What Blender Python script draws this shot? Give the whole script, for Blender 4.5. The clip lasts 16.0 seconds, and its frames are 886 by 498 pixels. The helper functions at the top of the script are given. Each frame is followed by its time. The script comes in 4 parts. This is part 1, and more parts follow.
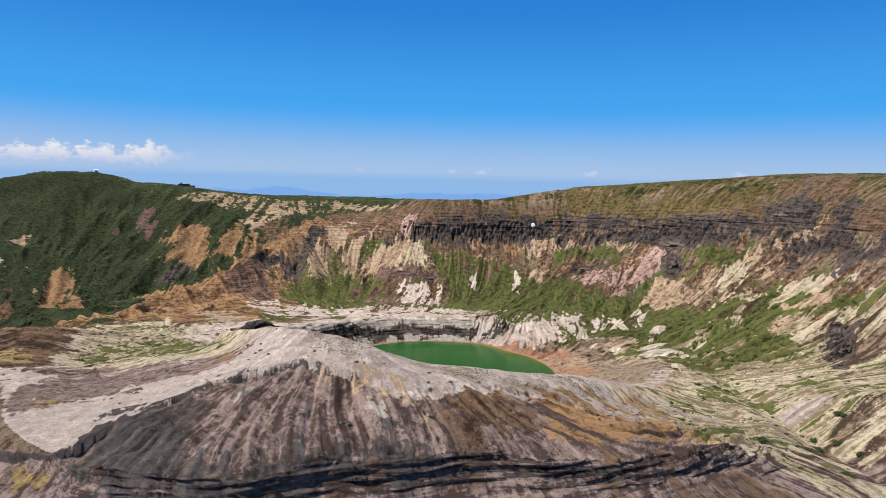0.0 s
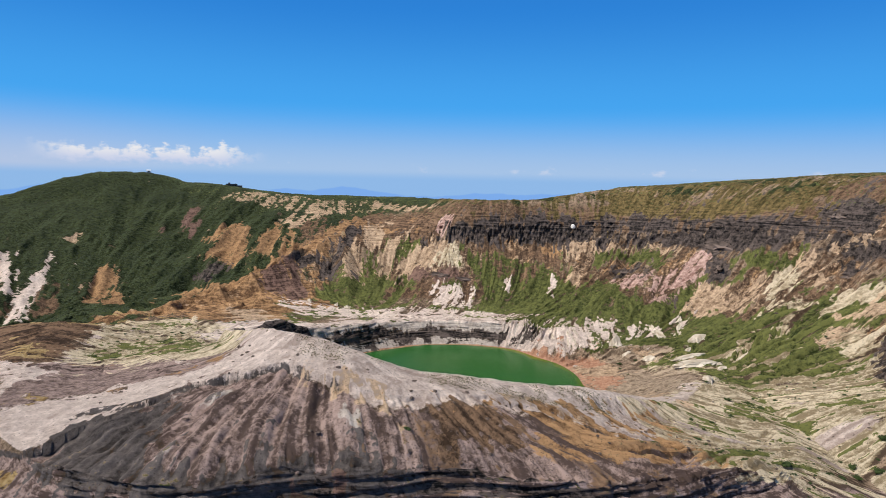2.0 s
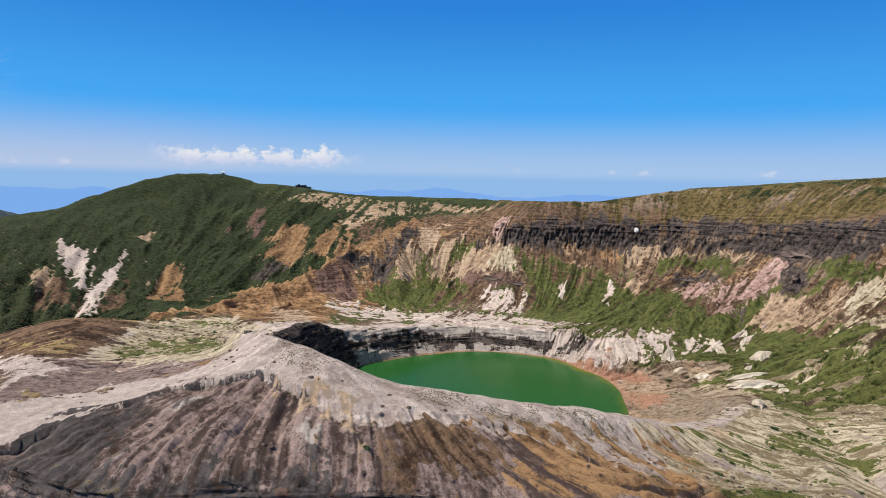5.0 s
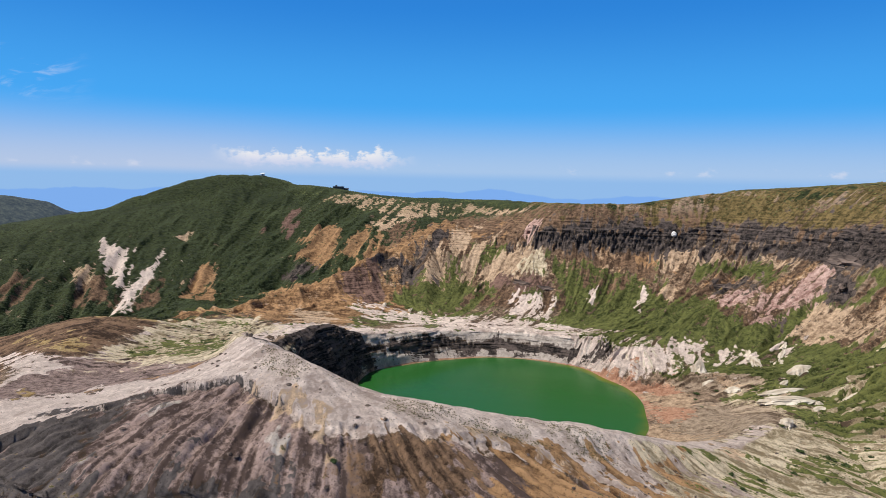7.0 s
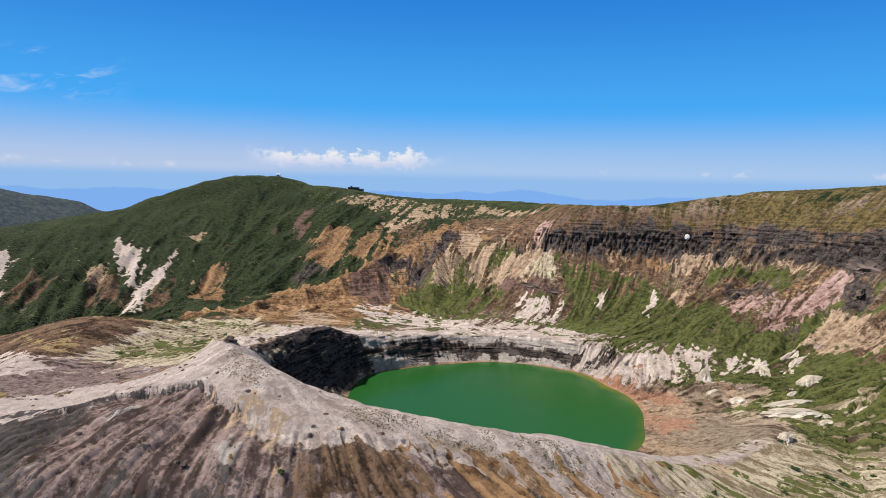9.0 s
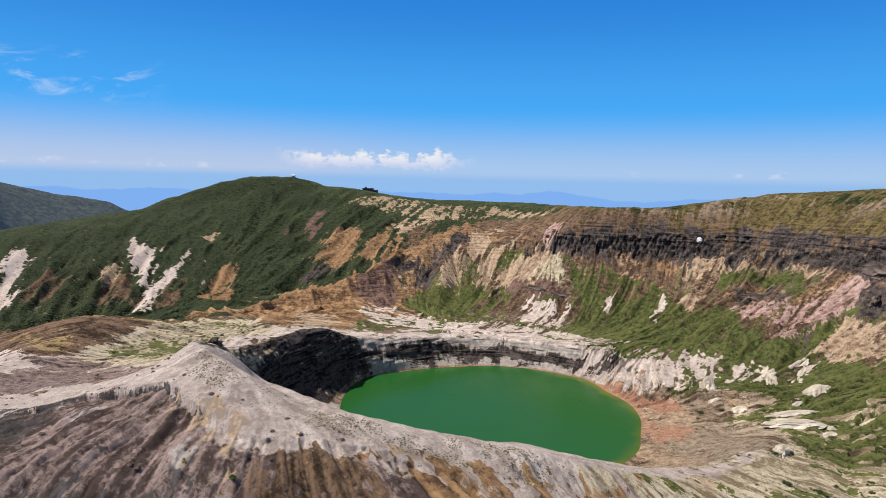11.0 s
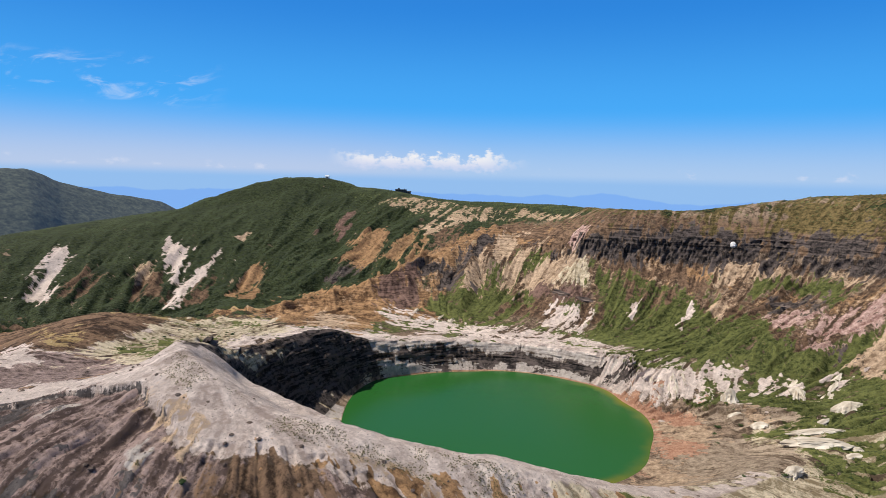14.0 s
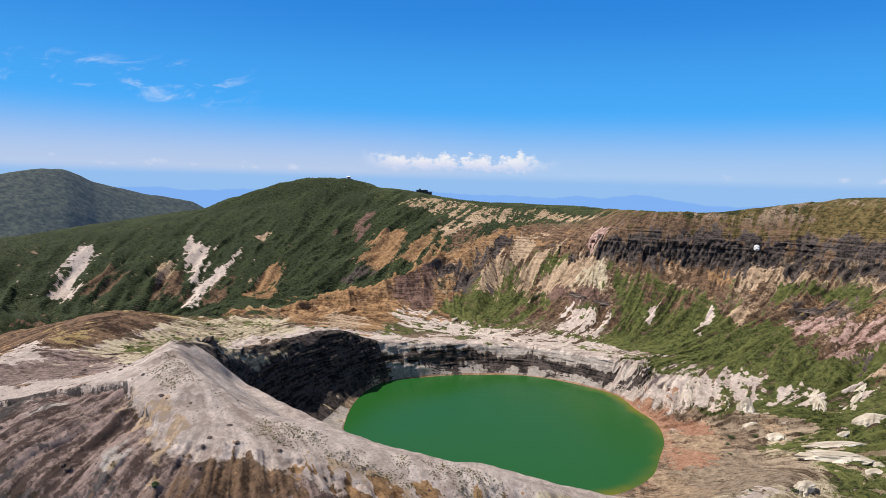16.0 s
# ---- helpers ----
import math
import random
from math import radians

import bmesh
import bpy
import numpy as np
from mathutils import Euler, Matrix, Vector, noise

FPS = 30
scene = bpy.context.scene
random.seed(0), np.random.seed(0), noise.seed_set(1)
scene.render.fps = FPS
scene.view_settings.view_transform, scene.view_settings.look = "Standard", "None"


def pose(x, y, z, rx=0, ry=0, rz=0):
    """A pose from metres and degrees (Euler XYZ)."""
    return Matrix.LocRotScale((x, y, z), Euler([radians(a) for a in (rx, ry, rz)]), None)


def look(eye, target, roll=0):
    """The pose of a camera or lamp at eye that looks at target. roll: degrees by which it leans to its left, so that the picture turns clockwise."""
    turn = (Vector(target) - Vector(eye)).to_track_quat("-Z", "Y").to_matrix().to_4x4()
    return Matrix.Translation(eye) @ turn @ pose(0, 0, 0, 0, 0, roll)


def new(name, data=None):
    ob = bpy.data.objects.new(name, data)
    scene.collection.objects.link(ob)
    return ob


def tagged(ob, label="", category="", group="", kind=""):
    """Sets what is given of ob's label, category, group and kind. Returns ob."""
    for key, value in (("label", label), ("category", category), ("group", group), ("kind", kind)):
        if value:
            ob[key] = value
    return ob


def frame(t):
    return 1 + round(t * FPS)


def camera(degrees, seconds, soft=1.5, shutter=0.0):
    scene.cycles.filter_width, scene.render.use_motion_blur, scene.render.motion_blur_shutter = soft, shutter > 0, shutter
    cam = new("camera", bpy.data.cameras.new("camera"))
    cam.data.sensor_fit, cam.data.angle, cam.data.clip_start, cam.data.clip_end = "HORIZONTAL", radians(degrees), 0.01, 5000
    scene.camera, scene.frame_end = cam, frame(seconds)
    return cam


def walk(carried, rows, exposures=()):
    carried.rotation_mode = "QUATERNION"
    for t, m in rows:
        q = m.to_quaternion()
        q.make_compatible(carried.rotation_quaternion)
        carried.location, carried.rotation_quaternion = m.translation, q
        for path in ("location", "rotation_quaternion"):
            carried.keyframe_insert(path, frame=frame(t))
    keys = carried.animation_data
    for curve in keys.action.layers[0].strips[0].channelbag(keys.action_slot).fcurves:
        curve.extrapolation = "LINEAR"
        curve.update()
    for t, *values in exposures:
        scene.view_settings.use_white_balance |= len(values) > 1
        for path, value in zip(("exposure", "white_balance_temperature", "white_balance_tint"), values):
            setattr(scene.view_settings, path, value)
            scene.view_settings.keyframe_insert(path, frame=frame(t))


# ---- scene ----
cam = camera(69.40, 16.0, soft=0.55)
PATH = [
    (0, (-0.55, -724.43, 224.50), (2.15, -625.03, 213.88), 1.22),
    (0.5, (11.35, -719.43, 224.41), (11.60, -620.00, 213.75), 1.21),
    (1, (23.10, -714.20, 224.26), (20.89, -614.79, 213.58), 1.20),
    (1.5, (34.51, -708.54, 224.10), (29.90, -609.22, 213.39), 1.20),
    (2, (45.58, -702.55, 224.02), (38.59, -603.38, 213.29), 1.20),
    (2.5, (56.50, -696.49, 224.11), (47.12, -597.51, 213.35), 1.19),
    (3, (67.40, -690.50, 224.33), (55.62, -591.79, 213.53), 1.17),
    (3.5, (78.14, -684.52, 224.56), (63.98, -586.12, 213.73), 1.14),
    (4, (88.41, -678.41, 224.76), (71.90, -580.38, 213.91), 1.12),
    (6.5, (133.22, -645.24, 225.89), (105.54, -549.75, 215.08), 1.09),
    (7, (141.21, -638.56, 226.13), (111.95, -543.55, 215.32), 1.12),
    (7.5, (149.06, -632.08, 226.36), (118.54, -537.46, 215.57), 1.15),
    (8, (156.81, -625.92, 226.63), (125.19, -531.66, 215.84), 1.16),
    (8.5, (164.44, -620.12, 226.96), (131.77, -526.23, 216.17), 1.16),
    (9, (172.00, -614.78, 227.52), (138.28, -521.26, 216.71), 1.18),
    (11.5, (206.43, -589.31, 228.08), (167.50, -497.82, 217.37), 1.27),
    (12, (212.63, -584.10, 228.15), (172.49, -493.15, 217.43), 1.29),
    (12.5, (218.47, -578.90, 228.13), (177.09, -488.49, 217.42), 1.33),
    (13, (223.77, -573.78, 228.05), (181.18, -483.93, 217.36), 1.37),
    (13.5, (228.61, -568.85, 227.95), (184.84, -479.57, 217.29), 1.40),
    (14, (233.10, -564.05, 227.83), (188.19, -475.34, 217.20), 1.43),
    (14.5, (237.34, -559.19, 227.75), (191.33, -471.05, 217.13), 1.46),
    (15, (241.44, -554.22, 227.72), (194.35, -466.64, 217.11), 1.47),
    (15.5, (245.45, -549.25, 227.70), (197.32, -462.24, 217.09), 1.49),
    (16, (249.36, -544.39, 227.69), (200.23, -457.94, 217.09), 1.53),
]
walk(cam, [(t, look(eye, target, roll)) for t, eye, target, roll in PATH], exposures=((0.0, 0.12), (4.0, 0.13), (7.0, 0.16), (11.5, 0.2), (16.0, 0.23)))

# ---- light ----
SUN_AZ, SUN_EL = 204.0, 54.0  # degrees: where the sun stands, counted from +x towards +y, and above the horizon
HAZE_TOP = 0.008
world = bpy.data.worlds.new("sky")
scene.world = world
world.use_nodes = True
wt = world.node_tree
wt.nodes.clear()


def w_node(kind, *sources, **values):
    n = wt.nodes.new(kind)
    for key, value in values.items():
        n.inputs[key].default_value = value
    for k, source in enumerate(sources):
        if source is not None:
            wt.links.new(source, n.inputs[k])
    return n


def w_math(op, a, b=0.0, clamp=False):
    n = wt.nodes.new("ShaderNodeMath")
    n.operation, n.use_clamp = op, clamp
    for sock, value in zip(n.inputs, (a, b)):
        if isinstance(value, bpy.types.NodeSocket):
            wt.links.new(value, sock)
        else:
            sock.default_value = value
    return n.outputs[0]


def w_range(value, a, b, lo=0.0, hi=1.0):
    n = w_node("ShaderNodeMapRange", value, **{"From Min": a, "From Max": b, "To Min": lo, "To Max": hi})
    n.interpolation_type = "SMOOTHSTEP"
    return n.outputs[0]


def w_mix(fac, a, b):
    n = wt.nodes.new("ShaderNodeMix")
    n.data_type = "RGBA"
    for sock, value in ((n.inputs[0], fac), (n.inputs[6], a), (n.inputs[7], b)):
        if isinstance(value, bpy.types.NodeSocket):
            wt.links.new(value, sock)
        else:
            sock.default_value = value if isinstance(value, float) else (*value, 1)
    return n.outputs[2]


w_sky = w_node("ShaderNodeTexSky")
w_sky.sky_type = "NISHITA"
w_sky.sun_disc = False
w_sky.sun_elevation, w_sky.sun_rotation = radians(SUN_EL), radians(90 - SUN_AZ)
w_sky.altitude = 1700
w_sky.air_density, w_sky.dust_density, w_sky.ozone_density = 1.0, 0.0, 4.0
deep = w_node("ShaderNodeHueSaturation", **{"Saturation": 0.8, "Value": 0.85})
wt.links.new(w_sky.outputs[0], deep.inputs["Color"])
w_dir = w_node("ShaderNodeTexCoord").outputs["Generated"]
w_xyz = w_node("ShaderNodeSeparateXYZ", w_dir).outputs
w_z = w_xyz[2]
w_az = w_math("MULTIPLY", w_math("ARCTAN2", w_xyz[1], w_xyz[0]), 180 / math.pi)
sky_col = deep.outputs[0]
# clear azure above, pale air towards the horizon, and the top of the haze that lies over the plains
sky_col = w_mix(w_range(w_z, 0.55, 0.24, 0.0, 0.9), sky_col, (0.10, 2.3, 7.6))
sky_col = w_mix(w_range(w_z, 0.28, 0.07), sky_col, (0.7, 4.2, 9.6))
sky_col = w_mix(w_range(w_z, 0.115, HAZE_TOP), sky_col, w_mix(w_range(w_az, 112.0, 128.0), (4.1, 5.9, 8.6), (4.8, 6.0, 8.3)))
sky_col = w_mix(w_range(w_z, HAZE_TOP + 0.006, HAZE_TOP - 0.010), sky_col, (3.0, 5.2, 8.6))
# far ranges, blue with distance
w_line = w_node("ShaderNodeCombineXYZ", w_math("MULTIPLY", w_az, 0.11)).outputs[0]
range_top = w_node("ShaderNodeTexNoise", w_line, Scale=1.0, Detail=5.0, Roughness=0.5).outputs["Fac"]
range_top = w_math("ADD", w_math("MULTIPLY", range_top, 0.05), -0.045)
far_range = w_range(w_math("SUBTRACT", w_z, range_top), 0.0012, -0.0012, 0.0, 0.7)
sky_col = w_mix(far_range, sky_col, (1.9, 4.1, 9.0))
# a row of heaped clouds, and thin ice cloud higher up
w_flat = w_node("ShaderNodeCombineXYZ", w_az, w_math("MULTIPLY", w_z, 57.3 * 1.7)).outputs[0]
heap = w_node("ShaderNodeTexNoise", w_flat, Scale=0.9, Detail=7.0, Roughness=0.62).outputs["Fac"]
w_el = w_math("MULTIPLY", w_z, 57.3)
bank = w_math("MULTIPLY", w_range(w_az, 109.0, 114.0), w_range(w_az, 127.5, 123.5))
w_lump = w_node("ShaderNodeCombineXYZ", w_math("MULTIPLY", w_az, 0.42)).outputs[0]
lump = w_node("ShaderNodeTexNoise", w_lump, Scale=1.0, Detail=3.0, Roughness=0.55).outputs["Fac"]
top = w_math("ADD", w_math("MULTIPLY", lump, 4.2), 0.4)
fill = w_math("DIVIDE", w_math("SUBTRACT", top, w_el), 1.6)
body = w_math("ADD", w_math("MULTIPLY", w_math("SUBTRACT", heap, 0.5), 2.2), fill)
base = w_range(w_math("ADD", w_el, w_math("MULTIPLY", w_math("SUBTRACT", heap, 0.5), 1.6)), 0.7, 1.5)
cloud = w_math("MULTIPLY", w_range(body, 0.10, 0.55, 0.0, 0.9), w_math("MULTIPLY", bank, base))
sky_col = w_mix(cloud, sky_col, w_mix(w_range(w_el, 1.0, 2.2), (6.6, 7.0, 8.8), (9.4, 9.2, 9.2)))
small = w_math("MULTIPLY", w_range(w_el, 0.5, 0.8), w_range(w_el, 1.5, 1.0))
puffs = w_node("ShaderNodeTexNoise", w_flat, Scale=0.42, Detail=5.0, Roughness=0.6).outputs["Fac"]
sky_col = w_mix(w_math("MULTIPLY", small, w_range(puffs, 0.56, 0.72, 0.0, 0.5)), sky_col, (7.6, 7.8, 9.0))
w_wisp = w_node("ShaderNodeCombineXYZ", w_math("MULTIPLY", w_az, 0.35), w_math("ADD", w_el, w_math("MULTIPLY", w_az, 0.15))).outputs[0]
wisp = w_node("ShaderNodeTexNoise", w_wisp, Scale=0.7, Detail=5.0, Roughness=0.6, Distortion=0.6).outputs["Fac"]
high = w_math("MULTIPLY", w_math("MULTIPLY", w_range(w_el, 5.0, 6.5), w_range(w_el, 9.5, 8.0)), w_math("MULTIPLY", w_range(w_az, 135.0, 139.5), w_range(w_az, 158.0, 152.0)))
sky_col = w_mix(w_math("MULTIPLY", high, w_range(wisp, 0.52, 0.75, 0.0, 0.6)), sky_col, (7.0, 7.8, 9.2))
w_bg = w_node("ShaderNodeBackground", sky_col, Strength=0.085)
w_node("ShaderNodeOutputWorld", w_bg.outputs[0])

sun_data = bpy.data.lights.new("sun", "SUN")
sun_data.energy, sun_data.angle, sun_data.color = 4.9, radians(0.5), (1.0, 0.93, 0.82)
sun = new("sun", sun_data)
s_dir = Vector((math.cos(radians(SUN_AZ)) * math.cos(radians(SUN_EL)), math.sin(radians(SUN_AZ)) * math.cos(radians(SUN_EL)), math.sin(radians(SUN_EL))))
sun.matrix_world = look(s_dir * 3000, (0, 0, 0))


# ---- noise ----
def _hash(ix, iy, seed):
    h = ix * np.uint32(374761393) + iy * np.uint32(668265263) + np.uint32((seed * 1274126177) & 0xFFFFFFFF)
    h = (h ^ (h >> np.uint32(13))) * np.uint32(1274126177)
    return (h ^ (h >> np.uint32(16))).astype(np.float32) * np.float32(2 / 4294967295.0) - np.float32(1)


def vnoise(x, y, seed=0):
    """Smooth noise in -1..1 over the plane."""
    x, y = np.asarray(x, np.float32), np.asarray(y, np.float32)
    fx, fy = np.floor(x), np.floor(y)
    ix, iy = fx.astype(np.int32).view(np.uint32), fy.astype(np.int32).view(np.uint32)
    u, v = x - fx, y - fy
    u, v = u * u * (3 - 2 * u), v * v * (3 - 2 * v)
    one = np.uint32(1)
    a, b = _hash(ix, iy, seed), _hash(ix + one, iy, seed)
    a += (b - a) * u
    c, d = _hash(ix, iy + one, seed), _hash(ix + one, iy + one, seed)
    c += (d - c) * u
    return a + (c - a) * v


def fbm(x, y, octaves=4, seed=0, gain=0.5):
    total, amp, norm = 0.0, 1.0, 0.0
    for k in range(octaves):
        total = total + amp * vnoise(x * 1.0, y * 1.0, seed + k * 17)
        norm += amp
        x, y = x * 1.93 + y * 0.55, y * 1.93 - x * 0.55
        amp *= gain
    return total / norm


def ridged(x, y, octaves=3, seed=0):
    total, amp, norm = 0.0, 1.0, 0.0
    for k in range(octaves):
        total = total + amp * (1 - np.abs(vnoise(x, y, seed + k * 31)) * 2)
        norm += amp
        x, y, amp = x * 2.1, y * 2.1, amp * 0.5
    return total / norm


def step(a, b, x):
    t = np.clip((x - a) / (b - a), 0, 1)
    return t * t * (3 - 2 * t)


def band(x, a, b, soft):
    """One between a and b, falling to nought over soft on both sides."""
    return step(a - soft, a, x) * (1 - step(b, b + soft, x))


def sector(az, a, b, soft=8.0):
    """One where the azimuth lies between a and b degrees."""
    mid, half = (a + b) / 2, (b - a) / 2
    off = np.abs((az - mid + 180) % 360 - 180)
    return 1 - step(half, half + soft, off)


def along(px, py, line):
    """Distance to a polyline of (x, y, z), the z of its nearest point, and how far along it lies (0 to 1)."""
    px, py = np.asarray(px, np.float32), np.asarray(py, np.float32)
    best = np.full(px.shape, 1e9, np.float32)
    height, part = np.zeros_like(best), np.zeros_like(best)
    n = len(line) - 1
    for k in range(n):
        (ax, ay, az_), (bx, by, bz_) = line[k], line[k + 1]
        dx, dy = bx - ax, by - ay
        t = np.clip(((px - ax) * dx + (py - ay) * dy) / (dx * dx + dy * dy), 0, 1)
        d = np.hypot(px - ax - t * dx, py - ay - t * dy)
        near = d < best
        best = np.where(near, d, best)
        height = np.where(near, az_ + t * (bz_ - az_), height)
        part = np.where(near, (k + t) / n, part)
    return best, height, part


# ---- the plan of the crater: rings round the lake, one value every 15 degrees from +x towards +y ----
RING_R = [
    [156, 157, 158, 155, 163, 157, 154, 150, 143, 143, 146, 155, 150, 143, 140, 143, 148, 152, 152, 155, 158, 162, 165, 163],
    [185, 190, 185, 163, 172, 168, 166, 163, 156, 152, 151, 159, 157, 160, 170, 196, 212, 222, 215, 210, 205, 200, 200, 195],
    [230, 235, 205, 178, 195, 192, 190, 188, 180, 167, 172, 180, 188, 202, 218, 238, 275, 306, 308, 290, 282, 275, 268, 268],
    [270, 270, 255, 240, 240, 238, 235, 235, 235, 240, 230, 230, 230, 240, 260, 285, 300, 324, 326, 312, 305, 300, 285, 282],
    [320, 320, 320, 300, 300, 290, 283, 300, 330, 350, 330, 320, 290, 300, 330, 345, 360, 360, 355, 340, 345, 340, 330, 320],
    [400, 400, 410, 390, 370, 360, 350, 400, 430, 440, 430, 430, 420, 400, 395, 400, 440, 436, 392, 385, 385, 380, 400, 400],
    [525, 535, 490, 482, 462, 424, 408, 446, 490, 540, 560, 640, 640, 560, 470, 450, 452, 443, 398, 392, 392, 400, 440, 450],
    [560, 560, 520, 510, 488, 441, 432, 500, 580, 680, 700, 800, 850, 750, 560, 520, 500, 475, 450, 450, 440, 440, 520, 540],
    [660, 650, 640, 625, 590, 505, 493, 690, 750, 1000, 1010, 1080, 1150, 1000, 750, 620, 560, 540, 540, 540, 540, 540, 650, 650],
    [820, 820, 820, 820, 760, 640, 620, 830, 900, 1200, 1250, 1300, 1350, 1250, 1000, 850, 800, 800, 800, 800, 800, 800, 850, 820],
]
RING_Z = [
    [0] * 24,
    [4, 6, 4, 5, 6, 7, 7, 7, 7, 8, 11, 14, 14, 13, 13, 20, 42, 60, 55, 40, 30, 20, 12, 5],
    [12, 16, 12, 19, 28, 27, 26, 26, 29, 33, 37, 44, 63, 66, 70, 80, 106, 121, 104, 88, 73, 52, 42, 36],
    [22, 24, 20, 32, 33, 28, 27, 25, 24, 28, 32, 44, 52, 60, 70, 82, 97, 114, 103, 84, 61, 45, 40, 33],
    [28, 32, 34, 48, 47, 37, 33, 30, 27, 33, 40, 46, 51, 58, 62, 72, 90, 102, 95, 77, 54, 40, 35, 30],
    [56, 65, 74, 80, 71, 77, 68, 60, 60, 50, 31, 35, 42, 74, 74, 82, 82, 78, 78, 68, 56, 38, 45, 50],
    [148, 150, 145, 130, 126, 124, 124, 104, 105, 90, 40, 15, -25, 40, 50, 68, 76, 64, 63, 54, 46, 36, 55, 65],
    [190, 186, 178, 169, 160, 160, 160, 135, 148, 130, 78, 58, 5, 0, 20, 45, 60, 48, 40, 30, 32, 34, 75, 120],
    [239, 243, 242, 230, 217, 192, 188, 185, 187, 207, 162, 118, 70, 10, 0, 15, 20, 15, -10, -15, -10, 0, 90, 190],
    [246, 250, 250, 236, 216, 170, 155, 150, 165, 190, 130, 60, 10, -60, -60, -60, -60, -60, -60, -60, -60, -40, 60, 180],
]
# spurs and ridges that rise out of the rings: polyline, side slope, softness of the crest in metres
SPURS = [
    ([(-190, 492, 152), (-215, 470, 138), (-270, 395, 97), (-305, 330, 73), (-345, 265, 54), (-400, 190, 41), (-455, 110, 24)], 0.85, 3),
    ([(-440, 520, 150), (-420, 450, 118), (-400, 385, 88), (-385, 330, 62)], 0.6, 6),
    ([(-330, 520, 150), (-335, 460, 130), (-335, 410, 100)], 0.6, 5),
    ([(-28, 432, 116), (-28, 407, 107), (-8, 360, 80), (10, 320, 52)], 0.7, 3),
    ([(-225, 450, 121), (-205, 390, 84), (-178, 310, 34)], 0.8, 5),
    ([(400, 285, 126), (335, 240, 88), (265, 195, 46)], 0.8, 5),
    ([(365, 335, 130), (300, 285, 92), (240, 225, 48)], 0.8, 5),
    ([(500, 120, 132), (420, 75, 82), (345, 45, 40)], 0.7, 6),
    ([(-600, 722, 188), (-660, 695, 214), (-715, 682, 227), (-800, 645, 227), (-850, 600, 211), (-900, 520, 178)], 0.5, 30),
    ([(-100, -282, 120), (-118, -262, 114), (-143, -230, 106), (-162, -204, 99), (-169, -195, 82)], 1.7, 1.5),
]
GULLIES = [
    ([(290, 60, 24), (312, -40, 26), (300, -140, 28), (322, -300, 18)], 0.35, 3),
]

SHARES = [6, 24, 56, 36, 44, 60, 54, 52, 76, 26, 18, 12, 8]
AROUND = 2300


def ring_values(rows, az):
    """Each ring's value at the azimuths az, on a closed smooth curve."""
    out = []
    for row in rows:
        row = np.array(row, float)
        q = (az / 15.0) % 24
        i = np.floor(q).astype(int)
        u = q - i
        p0, p1, p2, p3 = (row[(i + k) % 24] for k in (-1, 0, 1, 2))
        out.append(p1 + 0.5 * u * (p2 - p0 + u * (2 * p0 - 5 * p1 + 4 * p2 - p3 + u * (3 * (p1 - p2) + p3 - p0))))
    return np.array(out)


def smooth_profile(r, z, rows):
    """z along the profile (r, z) of each column, at the given radii, with no overshoot."""
    h = np.diff(r, axis=0)
    d = np.diff(z, axis=0) / h
    m = np.zeros_like(z)
    m[0], m[-1] = d[0], d[-1]
    both = d[:-1] * d[1:]
    m[1:-1] = np.where(both > 0, 2 * both / np.where(both > 0, d[:-1] + d[1:], 1), 0)
    out = []
    for k, share in enumerate(rows):
        for j in range(share):
            u = j / share
            h00, h10, h01, h11 = 2 * u**3 - 3 * u**2 + 1, u**3 - 2 * u**2 + u, -2 * u**3 + 3 * u**2, u**3 - u**2
            out.append(h00 * z[k] + h10 * h[k] * m[k] + h01 * z[k + 1] + h11 * h[k] * m[k + 1])
    out.append(z[-1])
    return np.array(out)


def terrain():
    weight = lambda a: 1.0 + 1.1 * math.exp(-(((a - 272) / 34) ** 2)) + 0.35 * math.exp(-(((a - 75) / 60) ** 2)) - 0.3 * math.exp(-(((a - 205) / 15) ** 2))
    fine = np.linspace(0, 360, 7201)
    total = np.cumsum([weight(a) for a in fine])
    total = (total - total[0]) / (total[-1] - total[0])
    az = np.interp(np.arange(AROUND) / AROUND, total, fine)
    r, z = ring_values(RING_R, az), ring_values(RING_Z, az)
    one = np.ones((1, AROUND))
    r = np.concatenate([r[:1] * 0.3, r, one * 1700, one * 2900, one * 4600])
    z = np.concatenate([one * -7, z, one * -140, one * -330, one * -700])
    rr = np.array([r[k] + (r[k + 1] - r[k]) * j / n for k, n in enumerate(SHARES) for j in range(n)] + [r[-1]])
    zz = smooth_profile(r, z, SHARES)
    ring = np.array([k + j / n for k, n in enumerate(SHARES) for j in range(n)] + [len(SHARES)])[:, None] * np.ones((1, AROUND))
    A = np.ones((len(rr), 1)) * az[None]
    return A, rr, zz, ring


A, RR, ZZ, RING = terrain()
X, Y = RR * np.cos(np.radians(A)), RR * np.sin(np.radians(A))
ARC = np.radians(A) * 300.0  # a length round the lake, for patterns that run down the slopes


def soft_max(a, b, k):
    h = np.clip(0.5 + 0.5 * (a - b) / k, 0, 1)
    return b + (a - b) * h + k * h * (1 - h)


